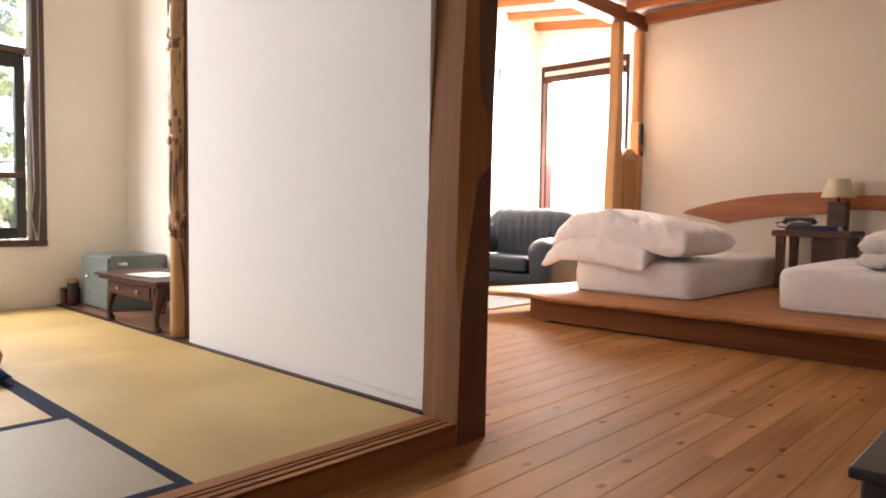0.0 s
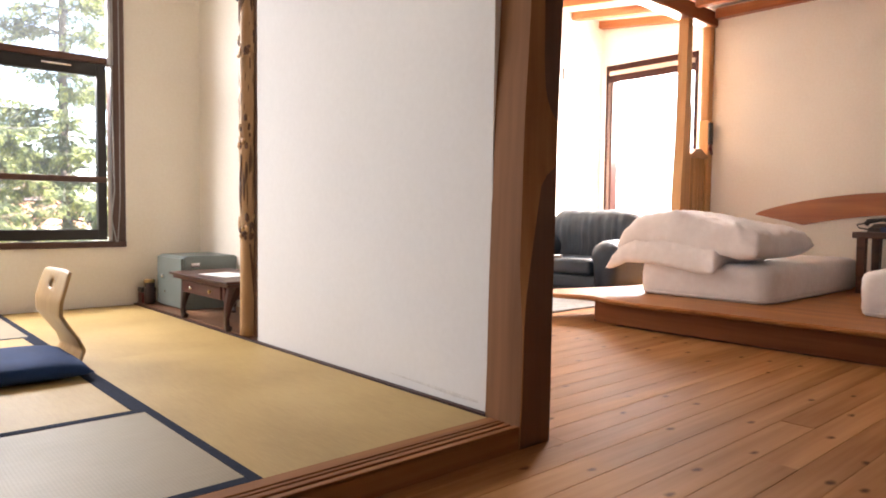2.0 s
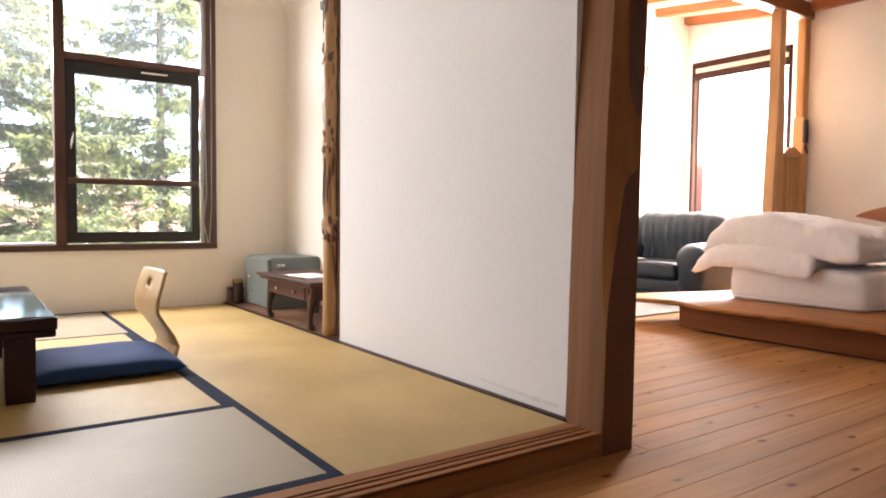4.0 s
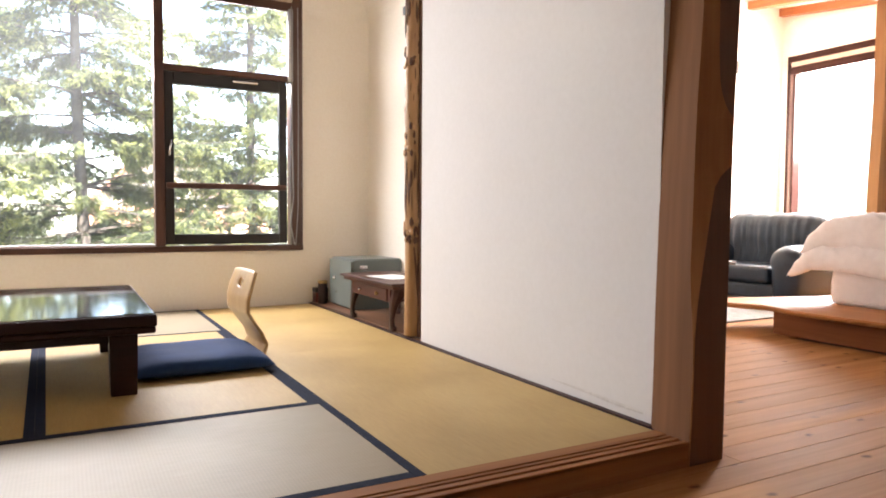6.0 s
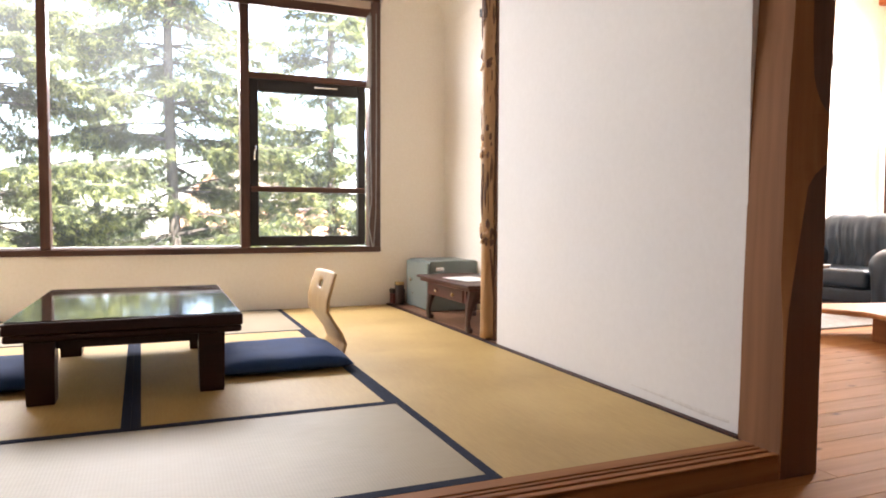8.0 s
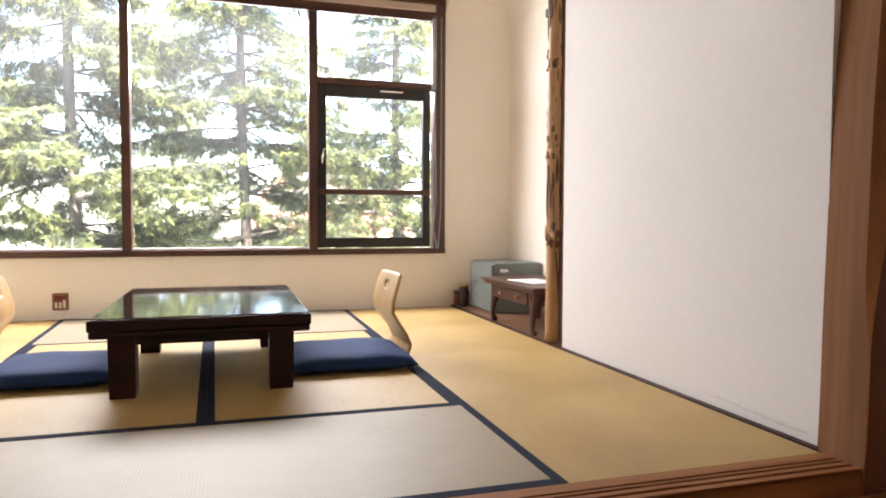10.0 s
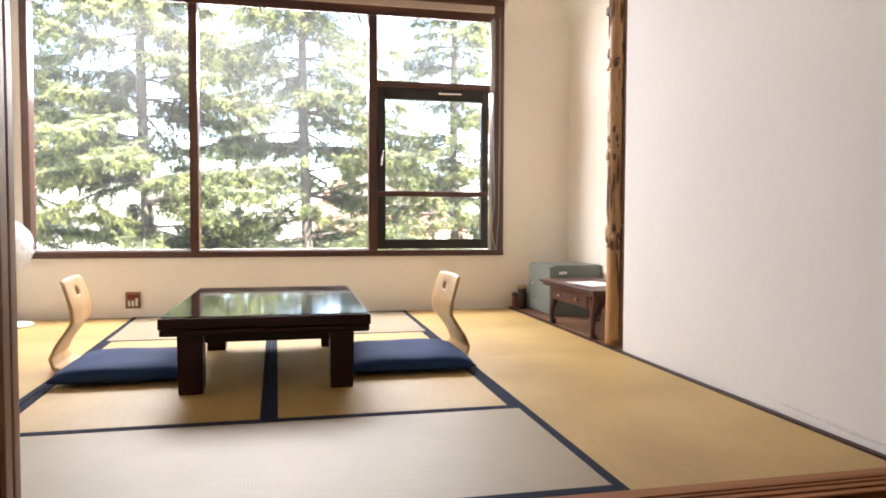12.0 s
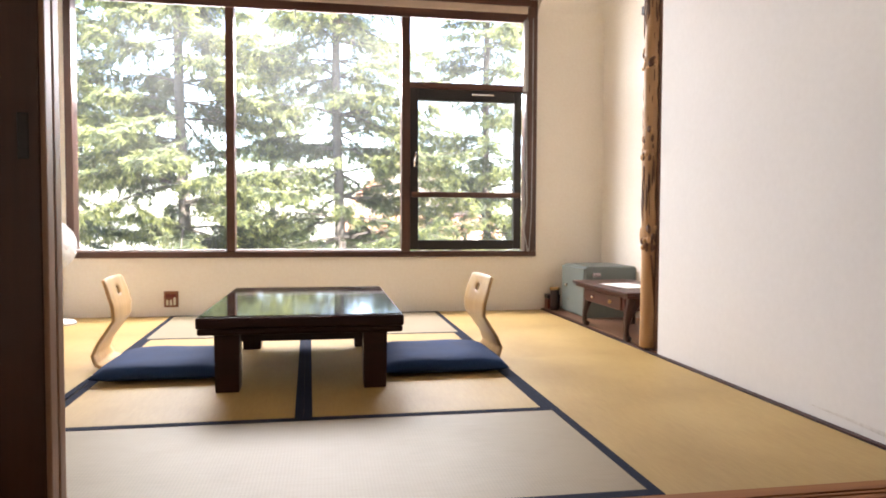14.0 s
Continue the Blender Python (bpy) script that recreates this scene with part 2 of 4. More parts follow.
RED = surface("dark_red_lacquer", (0.10, 0.008, 0.008), (0.18, 0.018, 0.015), 8, 0.3)
DOOR_WOOD = wood("dark_sliding_door_wood", (0.030, 0.011, 0.007), (0.062, 0.024, 0.015), 2, 0.8, 0.35, vary=0.0)
STILE = wood("pale_door_stile", (0.17, 0.10, 0.062), (0.28, 0.175, 0.11), 2, 0.9, 0.45)
ROLLER = surface("beige_blind_cloth", (0.50, 0.40, 0.31), (0.60, 0.49, 0.39), 10, 0.8, 200, 0.2)
RUG = surface("pale_woven_rug", (0.20, 0.185, 0.17), (0.36, 0.335, 0.31), 14, 0.95, 160, 0.6, 0.004)
# for the unseen tatami ceiling; dark to lessen bounce light
CEILING_WOOD = wood("brown_unseen_ceiling", (0.16, 0.08, 0.04), (0.28, 0.15, 0.08), 0, 0.6, 0.5)
SCUFF = surface("scuffed_plaster", (0.56, 0.55, 0.54), (0.68, 0.67, 0.66), 30, 0.9)
GLASS = glass("window_glass")


# ---- building helpers ----
def bx(bm, x0, x1, y0, y1, z0, z1, bevel=0.0, segs=2):
    vs = [bm.verts.new((x, y, z)) for z in (z0, z1) for x, y in ((x0, y0), (x1, y0), (x1, y1), (x0, y1))]
    fs = [bm.faces.new([vs[i] for i in f]) for f in ((3, 2, 1, 0), (4, 5, 6, 7), (0, 1, 5, 4), (1, 2, 6, 5), (2, 3, 7, 6), (3, 0, 4, 7))]
    if bevel:
        es = list({e for f in fs for e in f.edges})
        bmesh.ops.bevel(bm, geom=es, offset=bevel, segments=segs, affect='EDGES', profile=0.5)
    return bm


def box(x0, x1, y0, y1, z0, z1, bevel=0.0, segs=2):
    return bx(bmesh.new(), x0, x1, y0, y1, z0, z1, bevel, segs)


def rings(bm, loops, cap=True, closed=True):
    """Skin a row of loops, each a list of points of the same count."""
    vv = [[bm.verts.new(p) for p in lp] for lp in loops]
    k = len(vv[0])
    for a, b in zip(vv, vv[1:]):
        for i in range(k if closed else k - 1):
            bm.faces.new((a[i], a[(i + 1) % k], b[(i + 1) % k], b[i]))
    if cap:
        bm.faces.new(list(reversed(vv[0])))
        bm.faces.new(vv[-1])
    return bm


def lathe(profile, segs=20, cx=0.0, cy=0.0, bm=None):
    bm = bm or bmesh.new()
    return rings(bm, [[(cx + r * math.cos(a), cy + r * math.sin(a), z) for a in [2 * math.pi * i / segs for i in range(segs)]] for r, z in profile])


def tube(points, r, segs=8, bm=None):
    bm = bm or bmesh.new()
    pts = [Vector(p) for p in points]
    loops = []
    for i, p in enumerate(pts):
        d = (pts[min(i + 1, len(pts) - 1)] - pts[max(i - 1, 0)]).normalized()
        u = d.orthogonal().normalized() if i == 0 else (u - d * u.dot(d)).normalized()
        v = d.cross(u)
        rr = r[i] if isinstance(r, (list, tuple)) else r
        loops.append([p + (u * math.cos(a) + v * math.sin(a)) * rr for a in [2 * math.pi * k / segs for k in range(segs)]])
    return rings(bm, loops)


def mesh(name, bm, mat, smooth=False):
    bmesh.ops.recalc_face_normals(bm, faces=bm.faces)
    me = bpy.data.meshes.new(name)
    bm.to_mesh(me)
    bm.free()
    me.materials.append(mat)
    if smooth:
        me.shade_smooth()
    return me


def part(name, bm, mat, parent, label="", smooth=False):
    ob = new(name, mesh(name, bm, mat, smooth))
    ob.parent = parent
    return tagged(ob, label)


def thing(name, label, category, at=(0, 0, 0), turn=0, group=""):
    ob = new(name)
    ob.matrix_basis = pose(*at, 0, 0, turn)
    return tagged(ob, label, category, group)


def setting(name, bm, mat, label="", smooth=False):
    return tagged(new(name, mesh(name, bm, mat, smooth)), label, "", "", "structure")

# ---- large structure ----
TZ = 0.085            # tatami level over the pine floor
WY = 5.82             # inner face of the window wall
XE = 7.2              # inner face of the bedroom's east wall
XL = 7.8              # inner face of the lounge's window wall
NY = 5.51             # inner face of the lounge's north wall

floor = setting("floor", box(-2.4, 8.0, -2.5, 5.7, -0.12, -0.016), FLOOR_GAP, "varnished knotty pine plank floor")

# tatami room shell
w = box(-2.3, -2.0, WY, WY + 0.16, 0, 3.2)
bx(w, 1.80, 2.6, WY, WY + 0.16, 0, 3.2)
bx(w, -2.0, 1.80, WY, WY + 0.16, 0, 0.555)
bx(w, -2.0, 1.80, WY, WY + 0.16, 2.775, 3.2)
setting("wall_north", w, PLASTER, "cream plaster wall round the tatami room window")
setting("wall_west", box(-2.3, -2.1, -2.5, WY, 0, 3.2), PLASTER, "cream plaster wall")
setting("wall_partition", box(1.885, 2.03, 1.80, 3.70, 0, 3.2), PARTITION, "white plaster partition with a scuffed foot")
w = box(2.42, 2.55, 3.70, WY, 0, 3.2)
bx(w, 2.03, 2.55, 3.62, 3.70, 0, 3.2)
setting("wall_alcove", w, PLASTER, "white plaster alcove walls")
# alcove ceiling, coved into the walls
w = box(1.80, 2.42, 3.70, WY, 2.74, 2.95)
R = 0.19
arc = [(R - R * math.cos(t), R - R * math.sin(t)) for t in [math.pi / 2 * k / 10 for k in range(11)]]
rings(w, [[(x, WY - u, 2.742 - R + R - v) for u, v in arc] + [(x, WY, 2.742)] for x in (1.80, 2.42)])
rings(w, [[(2.42 - u, y, 2.742 - v) for u, v in arc] + [(2.42, y, 2.742)] for y in (3.70, WY)])
setting("ceiling_alcove", w, PLASTER, "cream plaster alcove ceiling coved into the walls", False)
# unseen; its brown is assumed, to dim the upper partition
setting("ceiling_tatami", box(-2.3, 2.55, 1.75, WY + 0.1, 2.95, 3.1), CEILING_WOOD, "unseen ceiling, brown to cut bounce light")
setting("wall_lintel", box(-2.1, 1.86, 1.63, 1.75, 1.98, 3.2), PLASTER, "white plaster over the sliding doors")
setting("floor_tatami_base", box(-2.1, 1.86, 1.75, WY, -0.01, TZ - 0.05), TRIM_DARK)

# bedroom and lounge shell
w = box(XE, XL + 0.18, -2.5, 3.76, 0, 3.6)
bx(w, XL, XL + 0.18, 5.43, NY + 0.2, 0, 3.6)
bx(w, XL, XL + 0.18, 3.76, 4.135, 0, 3.6)
bx(w, XL, XL + 0.18, 4.135, 5.43, 2.824, 3.6)
bx(w, XL, XL + 0.18, 4.135, 5.43, 0, 0.12)
setting("wall_east", w, PLASTER, "cream plaster wall behind the beds")
setting("wall_lounge", box(2.55, XL + 0.18, NY, NY + 0.2, 0, 3.6), PLASTER, "cream plaster lounge wall")
w = box(-2.3, XE + 0.18, -2.6, -2.4, 0, 3.6)
setting("wall_south", w, PLASTER, "cream plaster wall")
# unseen wall, added to keep light from the south off the post
setting("wall_light_block", box(3.0, 3.1, -2.4, 0.40, 0, 3.10), PLASTER, "unseen cream plaster wall that blocks light")
setting("ceiling_bedroom", box(-2.3, XE + 0.1, -2.6, 3.69, 3.10, 3.22), CEILING, "white ceiling over the beams")
w = bmesh.new()
rings(w, [[(x, 3.692, 3.205), (x, NY + 0.1, 3.43), (x, NY + 0.1, 3.55), (x, 3.692, 3.33)] for x in (1.9, XL + 0.1)])
setting("ceiling_lounge", w, CEILING, "white sloping ceiling")

# ---- tatami room ----
def tatami(x0, x1, y0, y1, along, bw=0.034, bw2=None, far=None):
    """One mat; far: the two x bounds at its far end, where the mat was laid out of square."""
    f0, f1 = far or (x0, x1)
    t = thing("tatami_mat", "golden woven rush tatami mat with navy cloth borders", "tatami mat", ((x0 + x1) / 2, (y0 + y1) / 2, TZ - 0.05), 0, "tatami mats")
    cx, b = (x0 + x1) / 2, (y1 - y0) / 2 - 0.0003

    def slab(u0, u1, v0, v1, z0, z1):
        """Piece of the mat between fractions of its width and length."""
        at = lambda u, v, z: ((1 - v) * (x0 + 0.0003 + u * (x1 - x0 - 0.0006)) + v * (f0 + 0.0003 + u * (f1 - f0 - 0.0006)) - cx, -b + 2 * b * v, z)
        return rings(bmesh.new(), [[at(u0, v0, z), at(u1, v0, z), at(u1, v1, z), at(u0, v1, z)] for z in (z0, z1)])

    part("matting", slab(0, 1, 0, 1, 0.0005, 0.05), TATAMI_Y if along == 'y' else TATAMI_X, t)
    for s in (0, 1):
        k = bw2 if bw2 and s else bw
        k /= (x1 - x0) if along == 'y' else (y1 - y0)
        a, c = (1 - k, 1) if s else (0, k)
        part("border", slab(a, c, 0, 1, 0.0, 0.052) if along == 'y' else slab(0, 1, a, c, 0.0, 0.052), BORDER, t, "navy cloth border")


tatami(-2.07, -1.10, 1.78, 3.75, 'y', far=(-2.07, -1.135))
tatami(-2.07, -1.135, 3.75, 5.79, 'y', far=(-2.07, -1.215))
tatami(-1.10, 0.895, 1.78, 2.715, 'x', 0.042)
tatami(-1.10, -0.107, 2.715, 4.66, 'y', far=(-1.17, -0.152))
tatami(-0.107, 0.895, 2.715, 4.66, 'y', far=(-0.152, 0.895))
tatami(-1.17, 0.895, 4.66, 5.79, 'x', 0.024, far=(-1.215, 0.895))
tatami(0.895, 1.857, 1.78, 3.75, 'y', 0.034, 0.002)
tatami(0.895, 1.857, 3.75, 5.79, 'y', 0.034, 0.002)

# sill with three sliding grooves
s = thing("door_sill", "reddish wooden threshold with sliding door grooves", "threshold", (0, 0, 0))
part("board", box(-2.1, 1.86, 1.625, 1.752, 0.0, TZ - 0.005), SILL_WOOD, s)
for y0, y1 in ((1.625, 1.648), (1.664, 1.687), (1.698, 1.712), (1.723, 1.778)):
    part("rib", box(-2.1, 1.86, y0, y1, TZ - 0.012, TZ + 0.002, 0.0015, 1), SILL_WOOD, s)
tagged(s, kind="structure")


# corner post with waney, hewn edge
def hewn_post():
    t = thing("corner_post", "brown hewn log post with a wavy waney edge", "post", (1.945, 1.715, 0))
    loops = []
    wane = [(0.0, 0.003), (0.45, 0.003), (0.55, 0.009), (0.68, 0.027), (0.82, 0.048), (0.96, 0.071), (1.0, 0.10), (1.03, 0.17), (1.21, 0.17),
            (1.24, 0.11), (1.30, 0.076), (1.43, 0.057), (1.64, 0.044), (3.2, 0.03)]
    for i in range(81):
        z = i * 0.04
        wave = math.sin(z * 4.1 + 0.4) * 0.004 + math.sin(z * 9.0) * 0.0015
        xl = -0.085 + 0.030 * z ** 1.1 + wave
        xr = 0.085 + 0.022 * max(0.0, z - 0.3) + wave * 0.6
        cw = float(np.interp(z, [p[0] for p in wane], [p[1] for p in wane]))
        cw = min(cw, xr - xl - 0.003)
        cut = 0.024 * min(1.0, max(0.0, z - 0.42) / 0.25)
        yf, yb = -0.093, 0.088
        loops.append([(xl, yf + cut + 0.004, z), (xl + cw * 0.5 + 0.001, yf + cut * 0.48 + 0.001, z), (xl + cw, yf, z), (xr, yf, z), (xr + 0.004, yb, z), (xl, yb, z)])
    strip = lambda i, j: rings(bmesh.new(), [[lp[k] for k in range(i, j + 1)] for lp in loops], False, False)
    back = rings(bmesh.new(), [[lp[k] for k in (3, 4, 5, 0)] for lp in loops], False, False)
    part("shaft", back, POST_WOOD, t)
    # wane and front are one wood, coloured for lit and shaded sides
    part("waney_edge", strip(0, 2), LIT_POST_WOOD, t, "waney edge toned as lit")
    part("sawn_face", strip(2, 3), SHADED_POST_WOOD, t, "sawn front face toned as shaded")


hewn_post()


# tatami room window, dark frame: two fixed lights, a top light and an opening sash
def tatami_window():
    wdw = tagged(new("window_1"), "dark brown wooden picture window with opening sash", "window", "", "structure")
    y0, y1 = WY - 0.025, WY + 0.10
    F = lambda nm, a, b, c, d, lab="", m=DARK_WOOD, ya=y0, yb=y1: part(nm, box(a, b, ya, yb, c, d, 0.004, 1), m, wdw, lab)
    F("window_sill", -2.02, 1.80, 0.555, 0.603, ya=WY - 0.035)
    F("frame_rail", -2.02, 1.80, 2.71, 2.775)
    F("frame_stile", -2.02, -1.965, 0.603, 2.71, m=DARK_WOOD_V)
    F("frame_stile", 1.70, 1.80, 0.603, 2.71, m=DARK_WOOD_V)
    F("mullion", -0.812, -0.745, 0.603, 2.71, m=DARK_WOOD_V)
    F("mullion", 0.617, 0.690, 0.603, 2.71, m=DARK_WOOD_V)
    F("transom", 0.690, 1.70, 1.985, 2.035)
    F("fillet", -1.965, -0.812, 0.606, 0.620, "white glazing strip", WHITE_PLASTIC, WY + 0.02, WY + 0.08)
    F("fillet", -0.745, 0.617, 0.606, 0.620, "white glazing strip", WHITE_PLASTIC, WY + 0.02, WY + 0.08)
    sash = part("sash", box(0.692, 0.76, WY - 0.012, WY + 0.05, 0.615, 1.983, 0.004, 1), SASH_WOOD, wdw, "black-brown opening sash")
    part("sash_stile", box(1.60, 1.665, WY - 0.012, WY + 0.05, 0.615, 1.983, 0.004, 1), SASH_WOOD, sash)
    part("sash_rail", box(0.76, 1.60, WY - 0.011, WY + 0.05, 1.885, 1.983, 0.004, 1), SASH_WOOD, sash)
    part("sash_rail", box(0.76, 1.60, WY - 0.011, WY + 0.05, 0.615, 0.697, 0.004, 1), SASH_WOOD, sash)
    part("glazing_bar", box(0.70, 1.66, WY - 0.03, WY + 0.03, 1.062, 1.108, 0.004, 1), DARK_WOOD, sash)
    part("handle", tube([(0.72, WY - 0.012, 1.32), (0.72, WY - 0.05, 1.32), (0.725, WY - 0.055, 1.38), (0.735, WY - 0.05, 1.44)], 0.008), CHROME, sash, "metal window handle", True)
    part("stay", box(1.22, 1.42, WY - 0.022, WY - 0.010, 1.935, 1.952, 0.003, 1), CHROME, sash, "metal window stay")
    for a, b, c, d in ((-1.965, -0.812, 0.61, 2.71), (-0.745, 0.617, 0.61, 2.71), (0.69, 1.70, 2.035, 2.71), (0.76, 1.60, 0.697, 1.885)):
        g = part("pane", box(a, b, WY + 0.055, WY + 0.061, c, d), GLASS, wdw, "clear glass pane")
        g.visible_shadow = False


tatami_window()

b = thing("roller_blind", "raised roller blind with dark hem and cords", "blind", (0, WY - 0.03, 0))
part("roller", box(-1.96, 1.70, -0.05, -0.005, 2.635, 2.70, 0.012, 2), ROLLER, b, "beige rolled cloth")
part("head_box", box(-1.98, 1.72, -0.055, -0.003, 2.70, 2.76, 0.004, 1), DARK_WOOD, b)
part("hem_bar", box(-1.96, 1.70, -0.035, -0.012, 2.560, 2.640, 0.005, 1), DARK_WOOD, b)
part("end_tube", lathe([(0.022, 1.98), (0.022, 2.58)], 12, 1.685, -0.025), PALE_METAL, b, "pale grey spring tube", True)
part("cord", tube([(1.69, -0.045, 2.6), (1.692, -0.05, 1.6), (1.70, -0.05, 1.0), (1.675, -0.05, 0.78), (1.71, -0.05, 0.60)], 0.005, 6), GREY, b)
part("cord", tube([(1.745, -0.045, 2.6), (1.745, -0.05, 1.6), (1.74, -0.05, 0.9), (1.72, -0.05, 0.6)], 0.004, 6), GREY, b)
part("cord_end", tube([(-0.255, -0.04, 2.57), (-0.255, -0.04, 2.50)], 0.007, 6), GREY, b)

# alcove
setting("alcove_floor", box(1.886, 2.42, 3.70, WY, TZ - 0.06, TZ + 0.014), ALCOVE_WOOD, "dark polished alcove floor board")
setting("trim", box(1.8575, 1.8845, 1.80, WY, TZ - 0.05, TZ + 0.008, 0.002, 1), TRIM_DARK, "thin dark trim along the mat edge")


def carved_post():
    t = thing("carved_alcove_post", "slender alcove post of pale wood with dark carved bark knots", "post", (1.893, 3.835, TZ + 0.017))
    rnd = random.Random(5)
    loops = []
    for i in range(56):
        z = 0.005 + i * 0.056
        k = 0.006 if 0.75 < z < 2.8 else 0.0
        ox, oy = math.sin(z * 3.3) * 0.004, math.sin(z * 2.1 + 1) * 0.006
        loops.append([(ox + (0.050 + rnd.uniform(-k, k)) * math.cos(a), oy + (0.050 + rnd.uniform(-k, k)) * math.sin(a), z) for a in [2 * math.pi * j / 12 for j in range(12)]])
    part("shaft", rings(bmesh.new(), loops), CARVED, t, smooth=True)
    part("back_strip", box(0.012, 0.050, -0.072, -0.030, 0.0, 3.0, 0.004, 1), CARVED_DARK, t, "dark edge strip")

    # knobs in four clusters, long grooves between them
    knots = [(zc + rnd.uniform(-0.09, 0.09), rnd.uniform(2.2, 5.9), rnd.uniform(0.008, 0.016), rnd.uniform(0.014, 0.034)) for zc in (0.68, 1.22, 1.72, 2.22) for _ in range(24)]
    knots += [(zc + rnd.uniform(-0.12, 0.12), rnd.uniform(2.2, 5.9), rnd.uniform(0.003, 0.006), rnd.uniform(0.05, 0.12)) for zc in (0.95, 1.47, 1.97, 2.47) for _ in range(22)]
    for i, (z, a, s, h) in enumerate(knots):
        bm = bmesh.new()
        bmesh.ops.create_icosphere(bm, subdivisions=1, radius=1.0)
        for v in bm.verts:
            n = noise.noise(v.co * 2.1 + Vector((i, 0, 0))) * 0.35 + 1
            v.co = Vector((v.co.x * s * n + 0.049 * math.cos(a), v.co.y * s * 1.2 * n + 0.049 * math.sin(a), v.co.z * h * n + z))
        part("carved_knot" if s > 0.0065 else "groove", bm, CARVED_DARK if s < 0.0065 or rnd.random() < 0.5 else CARVED, t, smooth=True)
    part("wedge", rings(bmesh.new(), [[(0.012, -0.046, 0.22), (0.040, -0.040, 0.22), (0.03, -0.02, 0.22)], [(-0.022, -0.052, 0.56), (-0.012, -0.055, 0.56), (-0.01, -0.03, 0.56)]]), CARVED_DARK, t, "dark wedge-shaped cut")


carved_post()
p = thing("wall_peg", "small black wedge peg on the alcove post", "peg", (1.897, 3.885, 2.148))
part("wedge", rings(bmesh.new(), [[(-0.01, 0.0, -0.012), (0.01, 0.0, -0.012), (0.01, 0.0, 0.012), (-0.01, 0.0, 0.012)], [(-0.014, 0.085, -0.03), (0.014, 0.085, -0.03), (0.014, 0.085, 0.02), (-0.014, 0.085, 0.02)]]), BLACK, p)


def low_table():
    t = thing("low_table", "dark lacquered low Japanese table with mirror-glossy top", "table", (-0.125, 3.87, TZ))
    hx, y0, y1 = 0.462, -0.735, 0.615
    part("tabletop", box(-hx, hx, y0, y1, 0.292, 0.343, 0.008, 3), LACQUER, t)
    part("edge_band", box(-hx + 0.005, hx - 0.005, y0 + 0.005, y1 - 0.005, 0.262, 0.293, 0.010, 3), LACQUER, t)
    part("glass_top", box(-hx + 0.012, hx - 0.012, y0 + 0.014, y1 - 0.012, 0.3435, 0.3485, 0.002, 1), TABLE_GLOSS, t, "reflective glass sheet on the top")
    for a in (-0.331, 0.331):
        for c in (-0.653, 0.40):
            part("leg", rings(bmesh.new(), [[(a - r, c - r, z), (a + r, c - r, z), (a + r, c + r, z), (a - r, c + r, z)] for r, z in ((0.050, 0.0), (0.052, 0.02), (0.055, 0.262))]), LACQUER, t)
    part("apron", box(-0.28, 0.28, -0.66, -0.63, 0.222, 0.262), LACQUER, t)
    part("apron", box(-0.28, 0.28, 0.38, 0.41, 0.222, 0.262), LACQUER, t)


TABLE_GLOSS = surface("black_gloss_sheet", (0.012, 0.008, 0.007), (0.018, 0.012, 0.010), 5, 0.07, 60, 0.0)
TABLE_GLOSS.node_tree.nodes["Principled BSDF"].inputs["IOR"].default_value = 2.5
low_table()


def floor_chair(x, y, side, turn):
    """Legless chair: one bent ply shell; side +1 has its back towards +x."""
    t = thing("legless_floor_chair", "bent beech plywood legless chair with an oval hand hole", "chair", (x, y, TZ), turn if side > 0 else 180 + turn, "floor chairs at the low table")
    prof = [(-0.36, 0.008), (-0.10, 0.008), (0.02, 0.010), (0.075, 0.030), (0.095, 0.075), (0.070, 0.135), (0.025, 0.20), (-0.012, 0.255), (-0.012, 0.32), (0.010, 0.40), (0.036, 0.475)]
    half = [0.19, 0.19, 0.19, 0.185, 0.17, 0.165, 0.172, 0.19, 0.20, 0.20, 0.185]
    # refine the profile
    pp, hh = [], []
    for i in range(len(prof) - 1):
        for k in range(4):
            f = k / 4
            pp.append((prof[i][0] * (1 - f) + prof[i + 1][0] * f, prof[i][1] * (1 - f) + prof[i + 1][1] * f))
            hh.append(half[i] * (1 - f) + half[i + 1] * f)
    pp.append(prof[-1])
    hh.append(half[-1])
    bm = bmesh.new()
    cols = 12
    grid = [[bm.verts.new((px, w * (2 * j / cols - 1), pz + (-0.012 * (2 * j / cols - 1) ** 4 if i == len(pp) - 1 else 0))) for j in range(cols + 1)] for i, ((px, pz), w) in enumerate(zip(pp, hh))]
    for i in range(len(grid) - 1):
        for j in range(cols):
            if i in (35, 36) and j in (5, 6):
                continue
            bm.faces.new((grid[i][j], grid[i][j + 1], grid[i + 1][j + 1], grid[i + 1][j]))
    sh = part("shell", bm, PLY, t, smooth=True)
    so = sh.modifiers.new("thickness", 'SOLIDIFY')
    so.thickness, so.offset = 0.013, 0.0


